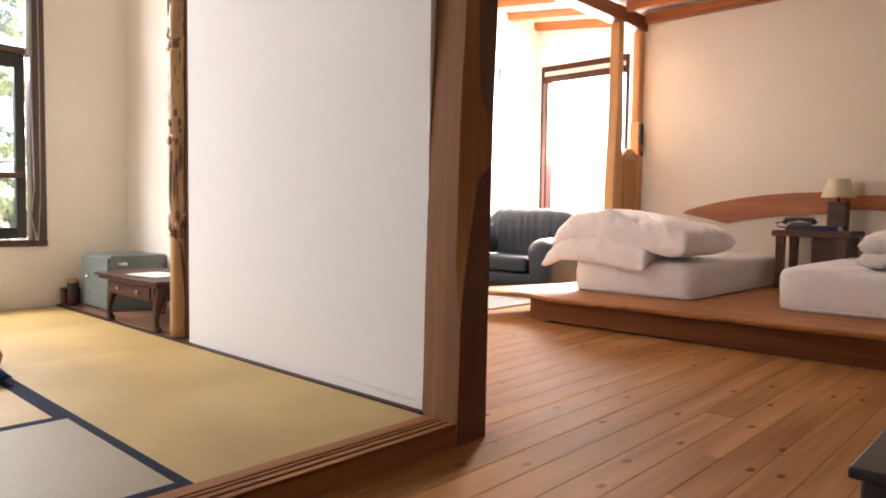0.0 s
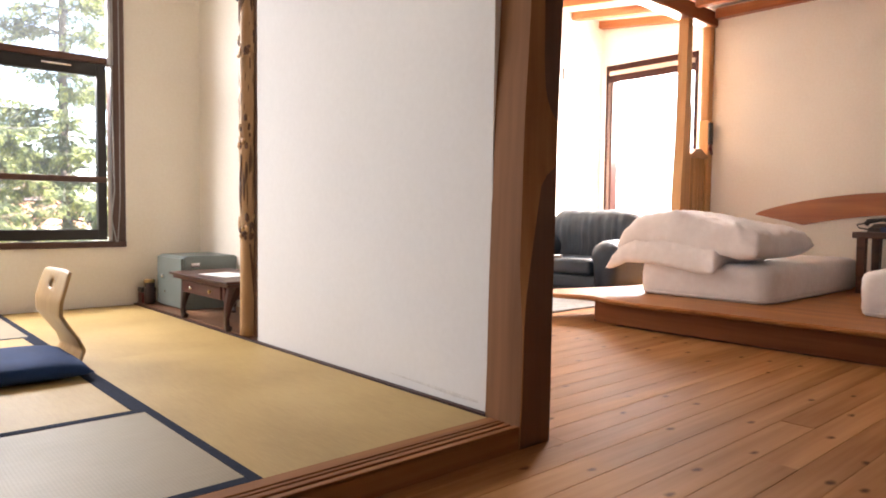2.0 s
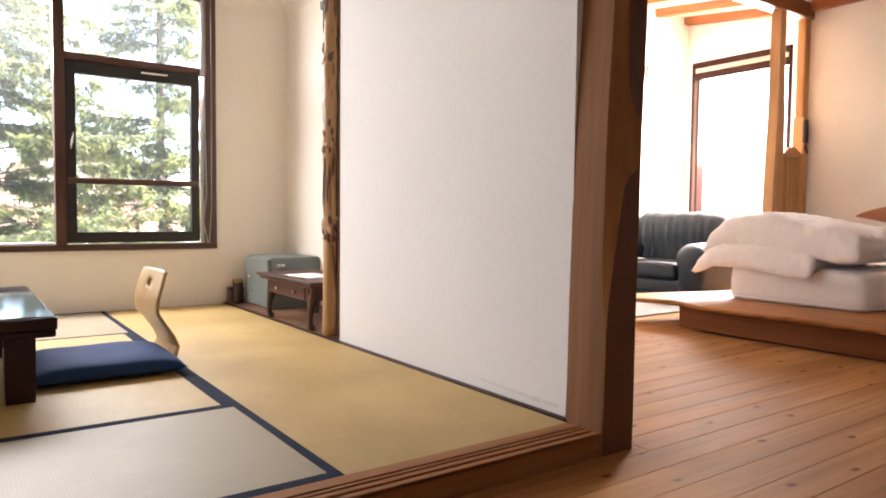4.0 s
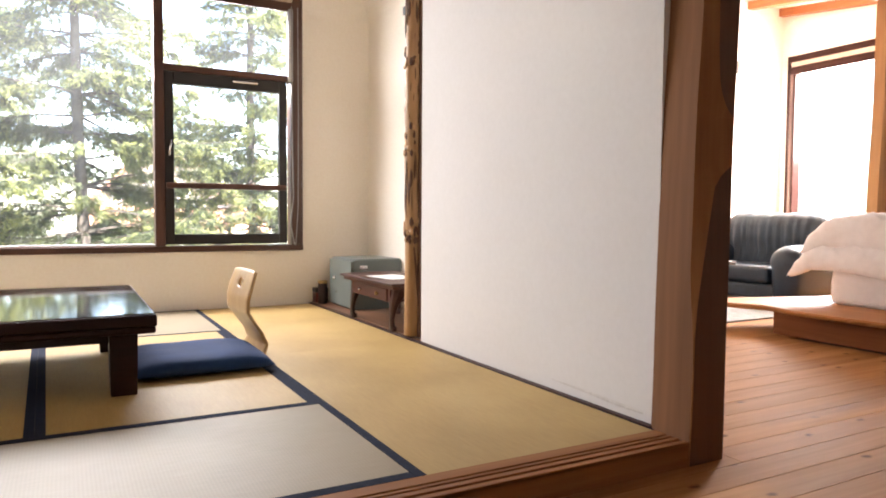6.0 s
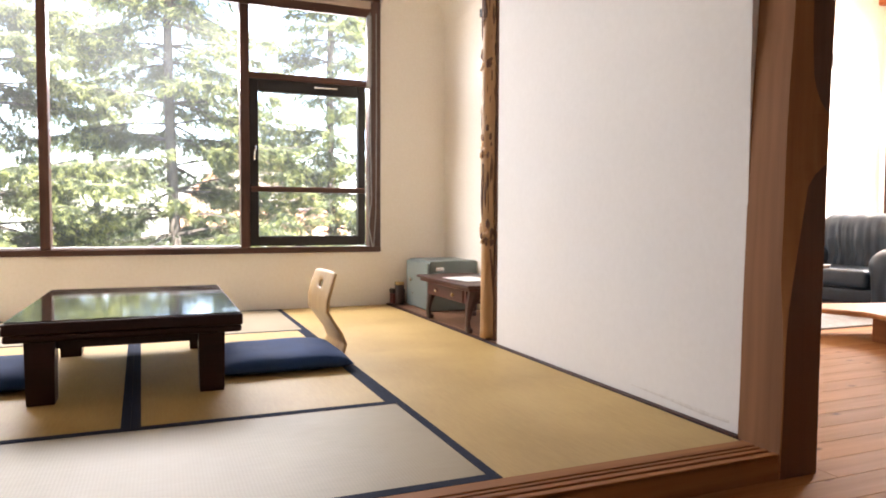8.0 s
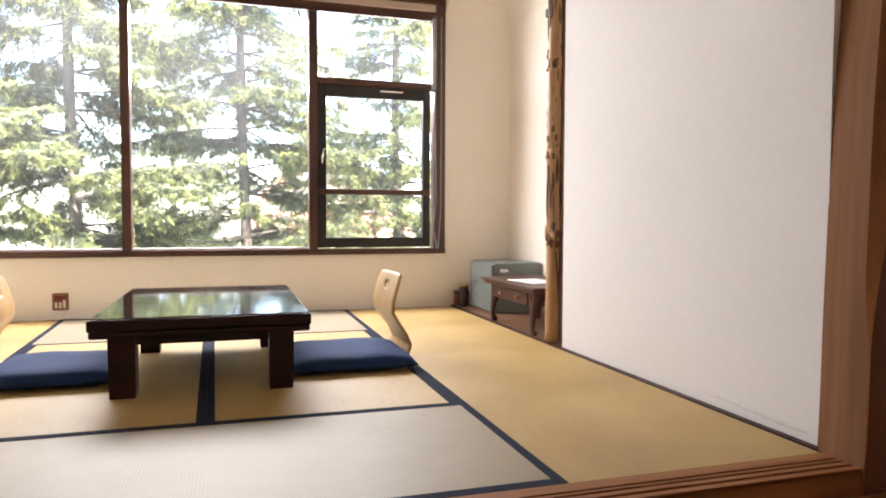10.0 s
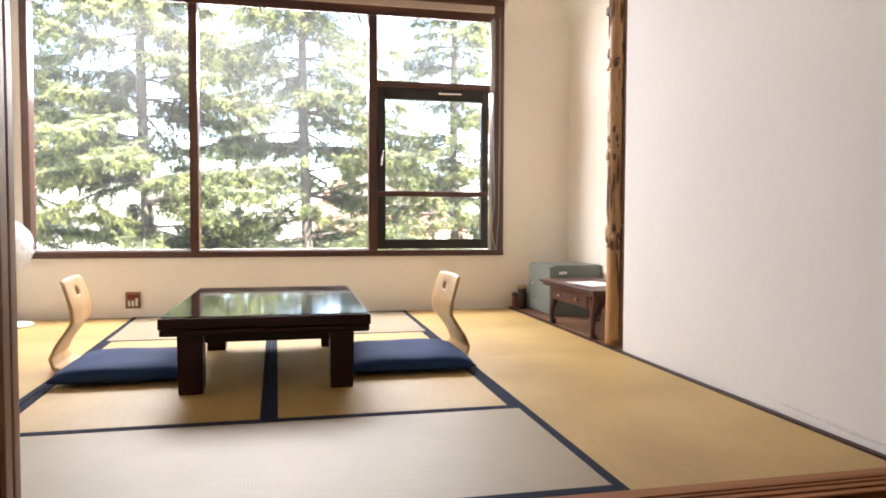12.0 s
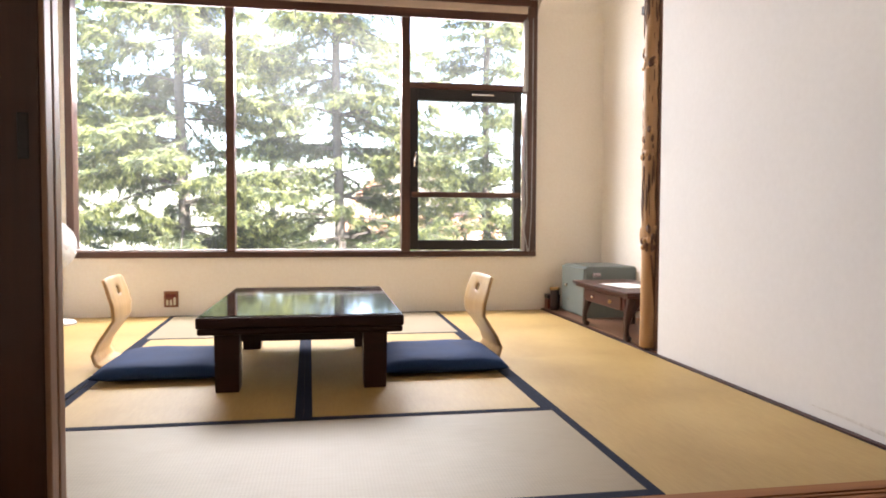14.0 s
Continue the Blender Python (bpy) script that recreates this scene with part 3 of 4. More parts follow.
def cushion(x0, x1, y0, y1):
    cx, cy, a, b = (x0 + x1) / 2, (y0 + y1) / 2, (x1 - x0) / 2, (y1 - y0) / 2
    t = thing("floor_cushion", "flat navy blue cotton floor cushion", "cushion", (cx, cy, TZ), 0, "navy floor cushions")
    bm = bmesh.new()
    N = 26
    top, bot = {}, {}
    for i in range(N + 1):
        for j in range(N + 1):
            u, v = 2 * i / N - 1, 2 * j / N - 1
            e = (1 - abs(u) ** 5) * (1 - abs(v) ** 5)
            pinch = 1 - 0.05 * (1 - u * u) * abs(v) ** 3 - 0.0
            px, py = u * a * (1 - 0.035 * (1 - v * v) * abs(u) ** 3), v * b * pinch
            n = noise.noise(Vector((px * 5 + cx * 3, py * 5, 0.3))) * 0.008 * e
            h = max(0.0, e) ** 0.45
            top[i, j] = bm.verts.new((px, py, 0.035 + 0.062 * h + n))
            bot[i, j] = bm.verts.new((px, py, 0.035 - 0.031 * h)) if 0 < i < N and 0 < j < N else top[i, j]
    for i in range(N):
        for j in range(N):
            bm.faces.new((top[i, j], top[i + 1, j], top[i + 1, j + 1], top[i, j + 1]))
            q = [bot[i, j], bot[i, j + 1], bot[i + 1, j + 1], bot[i + 1, j]]
            if len(set(q)) == 4 and not all(v in top.values() for v in q):
                bm.faces.new(q)
    part("cover", bm, NAVY, t, smooth=True)


floor_chair(0.832, 3.82, 1, 4)
floor_chair(-1.11, 3.90, -1, 2.5)
cushion(0.24, 0.90, 3.33, 3.95)
cushion(-1.105, -0.50, 3.37, 3.98)

# wall socket plate under the window
o = thing("wall_socket", "brown wooden socket plate with small outlets on the wall", "socket", (-1.25, WY, 0.22))
part("plate", box(-0.055, 0.055, -0.012, 0.0, -0.065, 0.065, 0.003, 1), PLATE_WOOD, o)
for k in (-0.028, 0.0, 0.028):
    part("outlet", box(k - 0.009, k + 0.009, -0.016, -0.011, -0.048, -0.005 + 0.02 * (k > 0), 0.002, 1), CREAM, o, "pale outlet")
part("recess", box(-0.04, 0.04, -0.0145, -0.011, 0.008, 0.045, 0.002, 1), RED, o)


# grey-green safe
def safe():
    t = thing("small_safe", "grey-green painted steel safe on the alcove floor", "safe", (2.20, 5.285, TZ + 0.014))
    part("body", box(-0.20, 0.218, -0.175, 0.335, 0.0, 0.398, 0.004, 2), STEEL, t)
    part("door", box(-0.222, -0.202, -0.170, 0.330, 0.016, 0.390, 0.004, 2), STEEL, t)
    part("knob", lathe([(0.004, 0.0), (0.016, 0.0), (0.016, 0.012), (0.010, 0.02)], 12), CHROME, t, "chrome knob", True).matrix_basis = pose(-0.222, 0.19, 0.235, 0, -90, 0)
    part("key_lock", lathe([(0.003, 0.0), (0.010, 0.0), (0.010, 0.006), (0.006, 0.008)], 12), CHROME, t, "small key lock", True).matrix_basis = pose(-0.222, 0.16, 0.12, 0, -90, 0)
    part("badge", box(-0.15, -0.08, -0.1795, -0.1745, 0.325, 0.355, 0.002, 1), CHROME, t, "small metal badge")
    part("top_panel", box(-0.19, 0.21, -0.165, 0.325, 0.398, 0.406, 0.003, 1), STEEL, t)


def writing_table():
    t = thing("small_writing_table", "red mahogany low writing table with one drawer and carved legs", "table", (2.060, 4.45, TZ + 0.014))
    part("tabletop", box(-0.24, 0.24, -0.47, 0.49, 0.300, 0.320, 0.007, 2), MAHOGANY, t)
    part("moulding", box(-0.222, 0.222, -0.44, 0.46, 0.276, 0.301, 0.006, 2), MAHOGANY, t)
    part("frame", box(-0.195, 0.20, -0.34, 0.34, 0.185, 0.277), MAHOGANY, t)
    d = part("drawer", box(-0.205, -0.19, -0.30, 0.30, 0.188, 0.273, 0.004, 1), MAHOGANY, t, "red drawer front")
    for y, m in ((0.14, CHROME), (-0.16, BRASS)):
        part("knob", lathe([(0.004, 0), (0.008, 0.006), (0.014, 0.014), (0.010, 0.022)], 12), m, d, "small round metal knob", True).matrix_basis = pose(-0.205, y, 0.230, 0, -90, 0)
    for sx in (-1, 1):
        for sy in (-1, 1):
            prof = [(0.0, 0.030), (0.02, 0.032), (0.035, 0.022), (0.07, 0.020), (0.11, 0.026), (0.15, 0.034), (0.20, 0.052), (0.25, 0.074), (0.277, 0.090)]
            bm = rings(bmesh.new(), [[(sx * (0.19 - r + 0.02) + r * 0.8 * math.cos(a), sy * (0.36 - r * 0.2) + r * math.sin(a), z) for a in [math.pi / 4 + math.pi / 2 * k + d2 for k in range(4) for d2 in (-0.3, 0.3)]] for z, r in prof])
            part("leg", bm, MAHOGANY_V, t)


safe()
writing_table()
d = thing("paper_sheet", "white paper sheet lying on the writing table", "paper", (2.02, 4.42, TZ + 0.3355), 8)
part("sheet", box(-0.11, 0.12, -0.17, 0.17, 0, 0.003), PAPER, d)
part("folder", box(-0.125, 0.135, -0.185, 0.185, -0.0012, 0.0), BLACK, d, "black folder")
c = thing("lacquer_box", "small dark red lacquer box beside the safe", "box", (1.945, 5.764, TZ + 0.014))
part("body", box(-0.055, 0.055, -0.05, 0.05, 0.0, 0.085, 0.006, 2), RED, c)
part("lid", box(-0.058, 0.058, -0.053, 0.053, 0.086, 0.125, 0.008, 2), BLACK, c, "black lid")
c = thing("tea_canister", "brown wooden canister with brass rim", "canister", (1.928, 5.652, TZ + 0.014))
part("body", lathe([(0.037, 0.0), (0.040, 0.02), (0.040, 0.17), (0.037, 0.175)], 20), MAHOGANY_V, c, smooth=True)
part("rim", lathe([(0.041, 0.172), (0.043, 0.178), (0.043, 0.192), (0.038, 0.198)], 20), BRASS, c, "brass rim", True)


# white floor fan by the window
def fan():
    t = thing("floor_fan", "white plastic electric fan standing by the window", "fan", (-1.985, 5.45, TZ))
    part("base", lathe([(0.138, 0.0), (0.14, 0.012), (0.13, 0.025), (0.05, 0.035), (0.022, 0.045)], 28), WHITE_PLASTIC, t, smooth=True)
    part("pole", lathe([(0.015, 0.04), (0.013, 0.50)], 12), WHITE_PLASTIC, t, smooth=True)
    h = part("motor", lathe([(0.01, -0.02), (0.045, 0.0), (0.05, 0.06), (0.03, 0.11), (0.01, 0.12)], 16), WHITE_PLASTIC, t, smooth=True)
    h.matrix_basis = pose(0, 0, 0.58, 90, 0, 68)
    for k in range(64):
        a = 2 * math.pi * k / 64
        pts = [(r * math.cos(a), -0.02 - 0.09 * math.sqrt(max(0, 1 - (r / 0.175) ** 2)), r * math.sin(a)) for r in (0.03, 0.07, 0.11, 0.15, 0.175)]
        g = part("cage_wire", tube(pts, 0.003, 4), WHITE_PLASTIC, t)
        g.matrix_basis = pose(0, 0, 0.58, 0, 0, 68)
    bm = tube([(0.175 * math.cos(2 * math.pi * k / 32), -0.02, 0.175 * math.sin(2 * math.pi * k / 32)) for k in range(33)], 0.006, 6)
    part("cage_ring", bm, WHITE_PLASTIC, t, smooth=True).matrix_basis = pose(0, 0, 0.58, 0, 0, 68)
    for k in range(4):
        bm = bmesh.new()
        rings(bm, [[(r * math.cos(a + 0.5 * s), -0.05 + s * 0.05, r * math.sin(a + 0.5 * s)) for s in (-1, 0, 1)] for a in (k * math.pi / 2,) for r in (0.03, 0.09, 0.13)], False, False)
        part("blade", bm, WHITE_PLASTIC, t, smooth=True).matrix_basis = pose(0, 0, 0.58, 0, 0, 68)


fan()


# sliding doors pushed to the side
def sliding_door(x1, y0, y1, pull):
    t = thing("sliding_door", "dark wooden sliding door pushed open", "door", (0, 0, TZ), 0, "sliding doors")
    part("panel", box(x1 - 0.85, x1 - 0.012, y0, y1, -0.004, 1.90, 0.003, 1), DOOR_WOOD, t)
    part("stile", box(x1 - 0.012, x1, y0 + 0.002, y1 - 0.002, -0.004, 1.90, 0.002, 1), STILE, t, "pale stile edge")
    if pull:
        part("finger_pull", box(x1 - 0.058, x1 - 0.034, y0 - 0.002, y0 + 0.004, 0.905, 1.005, 0.002, 1), BLACK, t, "black recessed finger pull")


sliding_door(-0.622, 1.630, 1.672, True)
sliding_door(-0.624, 1.684, 1.722, False)

tagged(part("scuff_mark", rings(bmesh.new(), [[(1.8845, y, TZ + a2), (1.8845, y, TZ + b2), (1.8835, y, TZ + (a2 + b2) / 2)] for y, a2, b2 in ((1.86, 0.034, 0.044), (2.0, 0.030, 0.048), (2.2, 0.040, 0.052), (2.42, 0.048, 0.052))]), SCUFF, bpy.data.objects["wall_partition"]), "faint grey scuff")

# ---- bedroom and lounge ----
def platform():
    t = thing("bed_platform", "low wooden bed platform with a live-edge slab top", "platform", (0, 0, 0))
    part("base", rings(bmesh.new(), [[(4.545, -2.4, z), (4.545, 1.0, z), (4.60, 3.26, z), (XE, 3.26, z), (XE, -2.4, z)] for z in (0.0, 0.168)]), BASE_WOOD, t)
    loops = []
    N = 130
    for i in range(N + 1):
        y = -2.4 + 6.20 * i / N
        # wavy live edge that draws back to a tongue at the lounge end
        e = 4.47 + 0.022 * noise.noise(Vector((0, y * 1.7, 0))) + 0.012 * noise.noise(Vector((3, y * 9, 0))) + 0.004 * noise.noise(Vector((7, y * 31, 0)))
        e += 0.09 * max(0.0, min(1.0, (y - 3.05) / 0.25)) - 0.10 * max(0.0, min(1.0, (y - 3.28) / 0.25))
        x2 = XE if y < 3.5 else max(e + 0.03, 4.62 + (3.80 - y) * 3.2)
        lip = 0.006 * noise.noise(Vector((5, y * 14, 0)))
        loops.append([(e, y, 0.206), (e - 0.008 + lip, y, 0.196), (e - 0.004 - lip, y, 0.182), (e + 0.016, y, 0.168), (x2, y, 0.168), (x2, y, 0.206)])
    part("slab", rings(bmesh.new(), loops), SLAB_WOOD, t, "live-edge slab top")


platform()


def bed(y0, y1, h, seed):
    """Mattress in a fitted sheet: rounded block with bulging sides and gathered creases at the corners."""
    t = thing("bed_mattress", "thick mattress under a white fitted sheet on the platform", "mattress", (6.10, (y0 + y1) / 2, 0.206), 0, "beds on the platform")
    a, b = 1.0, (y1 - y0) / 2
    M = 132
    loops = []
    prof = [(0.975, 0.0), (0.992, 0.015), (1.0, 0.06), (1.0, h * 0.6), (0.995, h - 0.055), (0.985, h - 0.026), (0.962, h - 0.008), (0.92, h), (0.6, h + 0.004), (0.3, h + 0.006), (0.05, h + 0.006)]
    for k, z in prof:
        lp = []
        for i in range(M):
            an = 2 * math.pi * i / M
            c, s2 = math.cos(an), math.sin(an)
            e = (abs(c) ** 14 + abs(s2) ** 14) ** (-1 / 14)
            px, py = a * c * e, b * s2 * e
            corner = max(0.0, min(abs(c * e), abs(s2 * e)) - 0.72) / 0.28
            cr = 0.012 * corner * math.sin(i * 2.6 + z * 14 + seed) + 0.006 * noise.noise(Vector((px * 4 + seed, py * 4, z * 7)))
            if k > 0.9:
                d = (1 - k)
                px, py = px - math.copysign(min(abs(px), d), c) + cr * c, py - math.copysign(min(abs(py), d), s2) + cr * s2
            else:
                px, py = px * k, py * k
            lp.append((px, py, z + (0.004 * noise.noise(Vector((px * 3, py * 3, seed))) if z > h * 0.9 else 0)))
        loops.append(lp)
    part("fitted_sheet", rings(bmesh.new(), loops), LINEN, t, smooth=True)
    hem = [Vector(p) + Vector((0, 0, 0.008)) for p in loops[1]]
    part("elastic_hem", tube(hem + [hem[0]], 0.006, 6), LINEN, t, "gathered elastic hem", True)


bed(2.10, 3.19, 0.285, 2.0)
bed(0.47, 1.54, 0.300, 9.0)


def pillow_mesh(a, b, h, seed, fall=None, crease=1.0, sag=0.0):
    bm = bmesh.new()
    N = 56
    top, bot = {}, {}
    for i in range(N + 1):
        for j in range(N + 1):
            u, v = 2 * i / N - 1, 2 * j / N - 1
            e = max(0.0, (1 - abs(u) ** 7) * (1 - abs(v) ** 7)) ** 0.40
            px, py = u * a * (1 - 0.07 * (1 - v * v) * u * u), v * b * (1 - 0.07 * (1 - u * u) * v * v)
            q = Vector((px * 3 + seed, py * 3, 0))
            cr = noise.noise(q) * 0.030 - 0.022 * abs(noise.noise(q * 2.3 + Vector((5, 1, 0)))) + 0.012 * noise.noise(q * 5)
            edge = max(abs(u), abs(v)) ** 6
            cr += crease * edge * 0.016 * math.sin((px - py) * 60 + seed * 3 + 4 * noise.noise(q * 2))
            dz = 0.7 * max(0.0, fall[0] - px) + 0.5 * max(0.0, py - fall[1]) if fall else 0.0
            dz += sag * min(1.0, max(0.0, 0.25 - v) / 1.0) ** 1.2
            slope = 1 - 0.16 * max(0.0, -v) ** 1.5
            top[i, j] = bm.verts.new((px + 0.012 * noise.noise(q * 3), py + 0.012 * noise.noise(q * 3 + Vector((9, 9, 9))), h * 0.42 + h * 0.58 * e * slope + cr * (0.35 + 0.65 * e) - dz))
            bot[i, j] = top[i, j] if i in (0, N) or j in (0, N) else bm.verts.new((px, py, h * 0.42 - h * 0.42 * e - dz))
    rim = set(top.values())
    for i in range(N):
        for j in range(N):
            bm.faces.new((top[i, j], top[i + 1, j], top[i + 1, j + 1], top[i, j + 1]))
            q = list(dict.fromkeys([bot[i, j], bot[i, j + 1], bot[i + 1, j + 1], bot[i + 1, j]]))
            if len(q) > 2 and any(v not in rim for v in q):
                bm.faces.new(q)
    return bm


def duvet(label, at, layers, turn=0):
    t = thing("folded_duvet", label, "bedding", at, turn, "folded duvets on the beds")
    for nm, dx, dy, dz, a, b, h, seed, fall, sag in layers:
        part(nm, pillow_mesh(a, b, h, seed, fall, 1.0, sag), LINEN, t, smooth=True).location = (dx, dy, dz)


duvet("puffy white duvet folded in two layers on the mattress", (5.46, 2.76, 0.492), [("lower_fold", -0.09, 0.16, -0.012, 0.39, 0.51, 0.20, 2.0, (-0.28, 0.33), 0.05), ("upper_fold", 0.02, -0.02, 0.115, 0.44, 0.63, 0.28, 7.0, (-0.36, 0.46), 0.085)], -4)
duvet("crumpled greyish-white duvet folded on the second bed", (5.74, 0.62, 0.508), [("lower_fold", 0.0, 0.0, 0.0, 0.46, 0.50, 0.14, 13.0, None, 0.0), ("upper_fold", 0.02, -0.02, 0.075, 0.46, 0.50, 0.20, 11.0, None, 0.03)], 3)


def headboard(y_left, y_right):
    t = thing("headboard", "long curved cherry wood headboard on the wall", "headboard", (XE - 0.026, 0, 0), 0, "headboards on the wall")
    N = 40
    loops = []
    L = y_left - y_right
    for i in range(N + 1):
        s = i / N
        y = y_left - L * s
        topz = 0.885 + 0.205 * math.sin(min(1.0, s / 0.82) * math.pi / 2) ** 0.75
        th = 0.010 + 0.225 * min(1.0, s / 0.30) ** 0.85 * (1 - 0.26 * max(0.0, s - 0.3))
        loops.append([(-0.02, y, topz), (0.024, y, topz), (0.024, y, topz - th), (-0.02, y, topz - th)])
    part("board", rings(bmesh.new(), loops), HEADBOARD, t)


headboard(3.115, 1.56)
t = thing("headboard", "curved cherry wood headboard beside the lamp", "headboard", (XE - 0.026, 0, 0), 0, "headboards on the wall")
part("board", rings(bmesh.new(), [[(-0.02, y, zt), (0.024, y, zt), (0.024, y, zb), (-0.02, y, zb)] for y, zt, zb in [(1.55 - 0.1 * k, 1.06 - 0.0003 * k * k, 0.93 - 0.001 * k * k) for k in range(16)]]), HEADBOARD, t)


def nightstand():
    t = thing("nightstand", "dark walnut nightstand with thick top between the beds", "nightstand", (6.86, 1.725, 0.206))
    part("top", box(-0.26, 0.28, -0.315, 0.315, 0.475, 0.53, 0.008, 2), NIGHT_WOOD, t)
    for sx in (-0.20, 0.20):
        for sy in (-0.25, 0.25):
            part("leg", rings(bmesh.new(), [[(sx + r * c, sy + r * d, z) for c, d in ((-1, -1), (1, -1), (1, 1), (-1, 1))] for r, z in ((0.030, 0), (0.034, 0.475))]), NIGHT_WOOD, t)
    part("shelf", box(-0.22, 0.24, -0.27, 0.27, 0.14, 0.165), NIGHT_WOOD, t)
    part("back_panel", box(0.20, 0.215, -0.25, 0.10, 0.166, 0.475), NIGHT_WOOD, t)


nightstand()
TT = 0.736
l = thing("table_lamp", "small lamp with cream cone shade on wooden base", "lamp", (6.92, 1.585, TT))
part("base", box(-0.055, 0.055, -0.085, 0.075, 0.0, 0.26, 0.01, 2), NIGHT_WOOD, l)
part("stem", lathe([(0.02, 0.26), (0.012, 0.28), (0.012, 0.36)], 12), NIGHT_WOOD, l, smooth=True)
part("shade", rings(bmesh.new(), [[(r * math.cos(a), r * math.sin(a), z) for a in [2 * math.pi * k / 28 for k in range(28)]] for r, z in ((0.142, 0.30), (0.085, 0.465))], False), SHADE, l, "cream cone shade", True)
p = thing("telephone", "black desk telephone on the nightstand", "telephone", (6.80, 1.87, TT))
part("body", rings(bmesh.new(), [[(-0.09, -0.09, 0), (0.10, -0.09, 0), (0.10, 0.09, 0), (-0.09, 0.09, 0)], [(-0.075, -0.08, 0.035), (0.08, -0.08, 0.07), (0.08, 0.08, 0.07), (-0.075, 0.08, 0.035)]]), BLACK, p)
part("handset", tube([(0.02, 0.13, 0.06), (0.02, 0.11, 0.09), (0.02, 0.0, 0.105), (0.02, -0.11, 0.09), (0.02, -0.13, 0.06)], [0.026, 0.024, 0.016, 0.024, 0.026], 10), BLACK, p, "black handset", True)
part("cord", tube([(0.0, 0.10, 0.02), (-0.05, 0.16, 0.03), (-0.02, 0.19, 0.06), (0.02, 0.15, 0.07)], 0.006, 6), BLACK, p)
b = thing("blue_book", "thick blue book lying on the nightstand", "book", (6.74, 1.68, TT), 4)
part("cover", box(-0.11, 0.11, -0.16, 0.16, 0.0, 0.045, 0.004, 1), BLUE_BOOK, b)
part("pages", box(-0.108, 0.104, -0.1615, 0.155, 0.006, 0.039), PAPER, b)
sw = thing("wall_switch", "cream wall switch plate beside the lamp", "switch", (XE, 1.485, 1.125))
part("plate", box(-0.012, 0, -0.045, 0.045, -0.06, 0.06, 0.003, 1), CREAM, sw)
part("rocker", box(-0.018, -0.011, -0.018, 0.018, -0.03, 0.03, 0.002, 1), CREAM, sw)

# partition of two posts and a slatted lower panel
t = thing("slatted_partition", "yellow pine partition with two posts and slatted lower panel", "partition", (0, 3.68, 0))
loops = [[(6.53 + o + lx, -0.05, z), (6.735 + o * 0.5 - 0.02 * (z > 2.0), -0.05, z), (6.735 + o * 0.5, 0.05, z), (6.53 + o + lx, 0.05, z)] for z, o, lx in [(0.12 * k, 0.008 * math.sin(k * 0.5), 0.09 * min(1, k / 22)) for k in range(25)]]
part("post", rings(bmesh.new(), loops), YELLOW_POST, t, "natural crooked pine post")
part("post", box(7.095, XE, -0.045, 0.045, 1.89, 2.90, 0.01, 1), YELLOW_POST, t)
part("post", box(7.09, XE, -0.055, 0.055, 0.0, 1.89, 0.01, 1), YELLOW_POST, t)
part("panel", box(6.74, 7.09, -0.01, 0.02, 0.0, 1.50), YELLOW_POST, t)
for k in range(6):
    part("slat", box(6.745 + k * 0.058, 6.788 + k * 0.058, -0.030, -0.010, 0.0, 1.47, 0.004, 1), YELLOW_POST, t)
part("cap", rings(bmesh.new(), [[(x, -0.06, 1.47), (x, 0.06, 1.47), (x, 0.06, zt), (x, -0.06, zt)] for x, zt in ((6.74, 1.50), (6.84, 1.56), (6.93, 1.57), (7.09, 1.50))]), YELLOW_POST, t)
ph = thing("wall_handset", "dark wall telephone handset on the post", "telephone", (7.10, 3.62, 1.62))
part("body", box(-0.035, 0.035, -0.035, 0.0, 0.0, 0.24, 0.015, 2), BLACK, ph)
part("coil", tube([(0.0, -0.02, 0.0), (-0.03, -0.03, -0.05), (0.01, -0.03, -0.10), (-0.01, -0.02, -0.02)], 0.016, 8), RED, ph, "reddish coiled cord", True)


def beam(label, bm, m):
    tagged(part("ceiling_beam", bm, m, None), label, "beam", "ceiling beams")


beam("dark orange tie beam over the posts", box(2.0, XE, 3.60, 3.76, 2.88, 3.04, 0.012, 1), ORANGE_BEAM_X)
beam("orange pine wall plate on the cream wall", box(7.10, XE + 0.004, -2.4, 3.60, 2.955, 3.06, 0.01, 1), ORANGE_BEAM)
for x in (6.72, 5.9, 5.1, 4.3, 3.5, 2.7):
    beam("orange pine ceiling joist", box(x - 0.045, x + 0.045, -2.4, 3.60, 2.99, 3.11, 0.01, 1), ORANGE_BEAM)
for x in (XL - 0.05, 7.17, 6.545, 5.92, 5.295, 4.67, 4.045, 3.42):
    z0 = 3.12
    beam("orange pine sloping rafter of the lounge", rings(bmesh.new(), [[(x - 0.045, y, z0 + dz), (x + 0.045, y, z0 + dz), (x + 0.045, y, z0 + 0.10 + dz), (x - 0.045, y, z0 + 0.10 + dz)] for y, dz in ((3.77, 0.0), (NY, 0.204))]), ORANGE_BEAM)


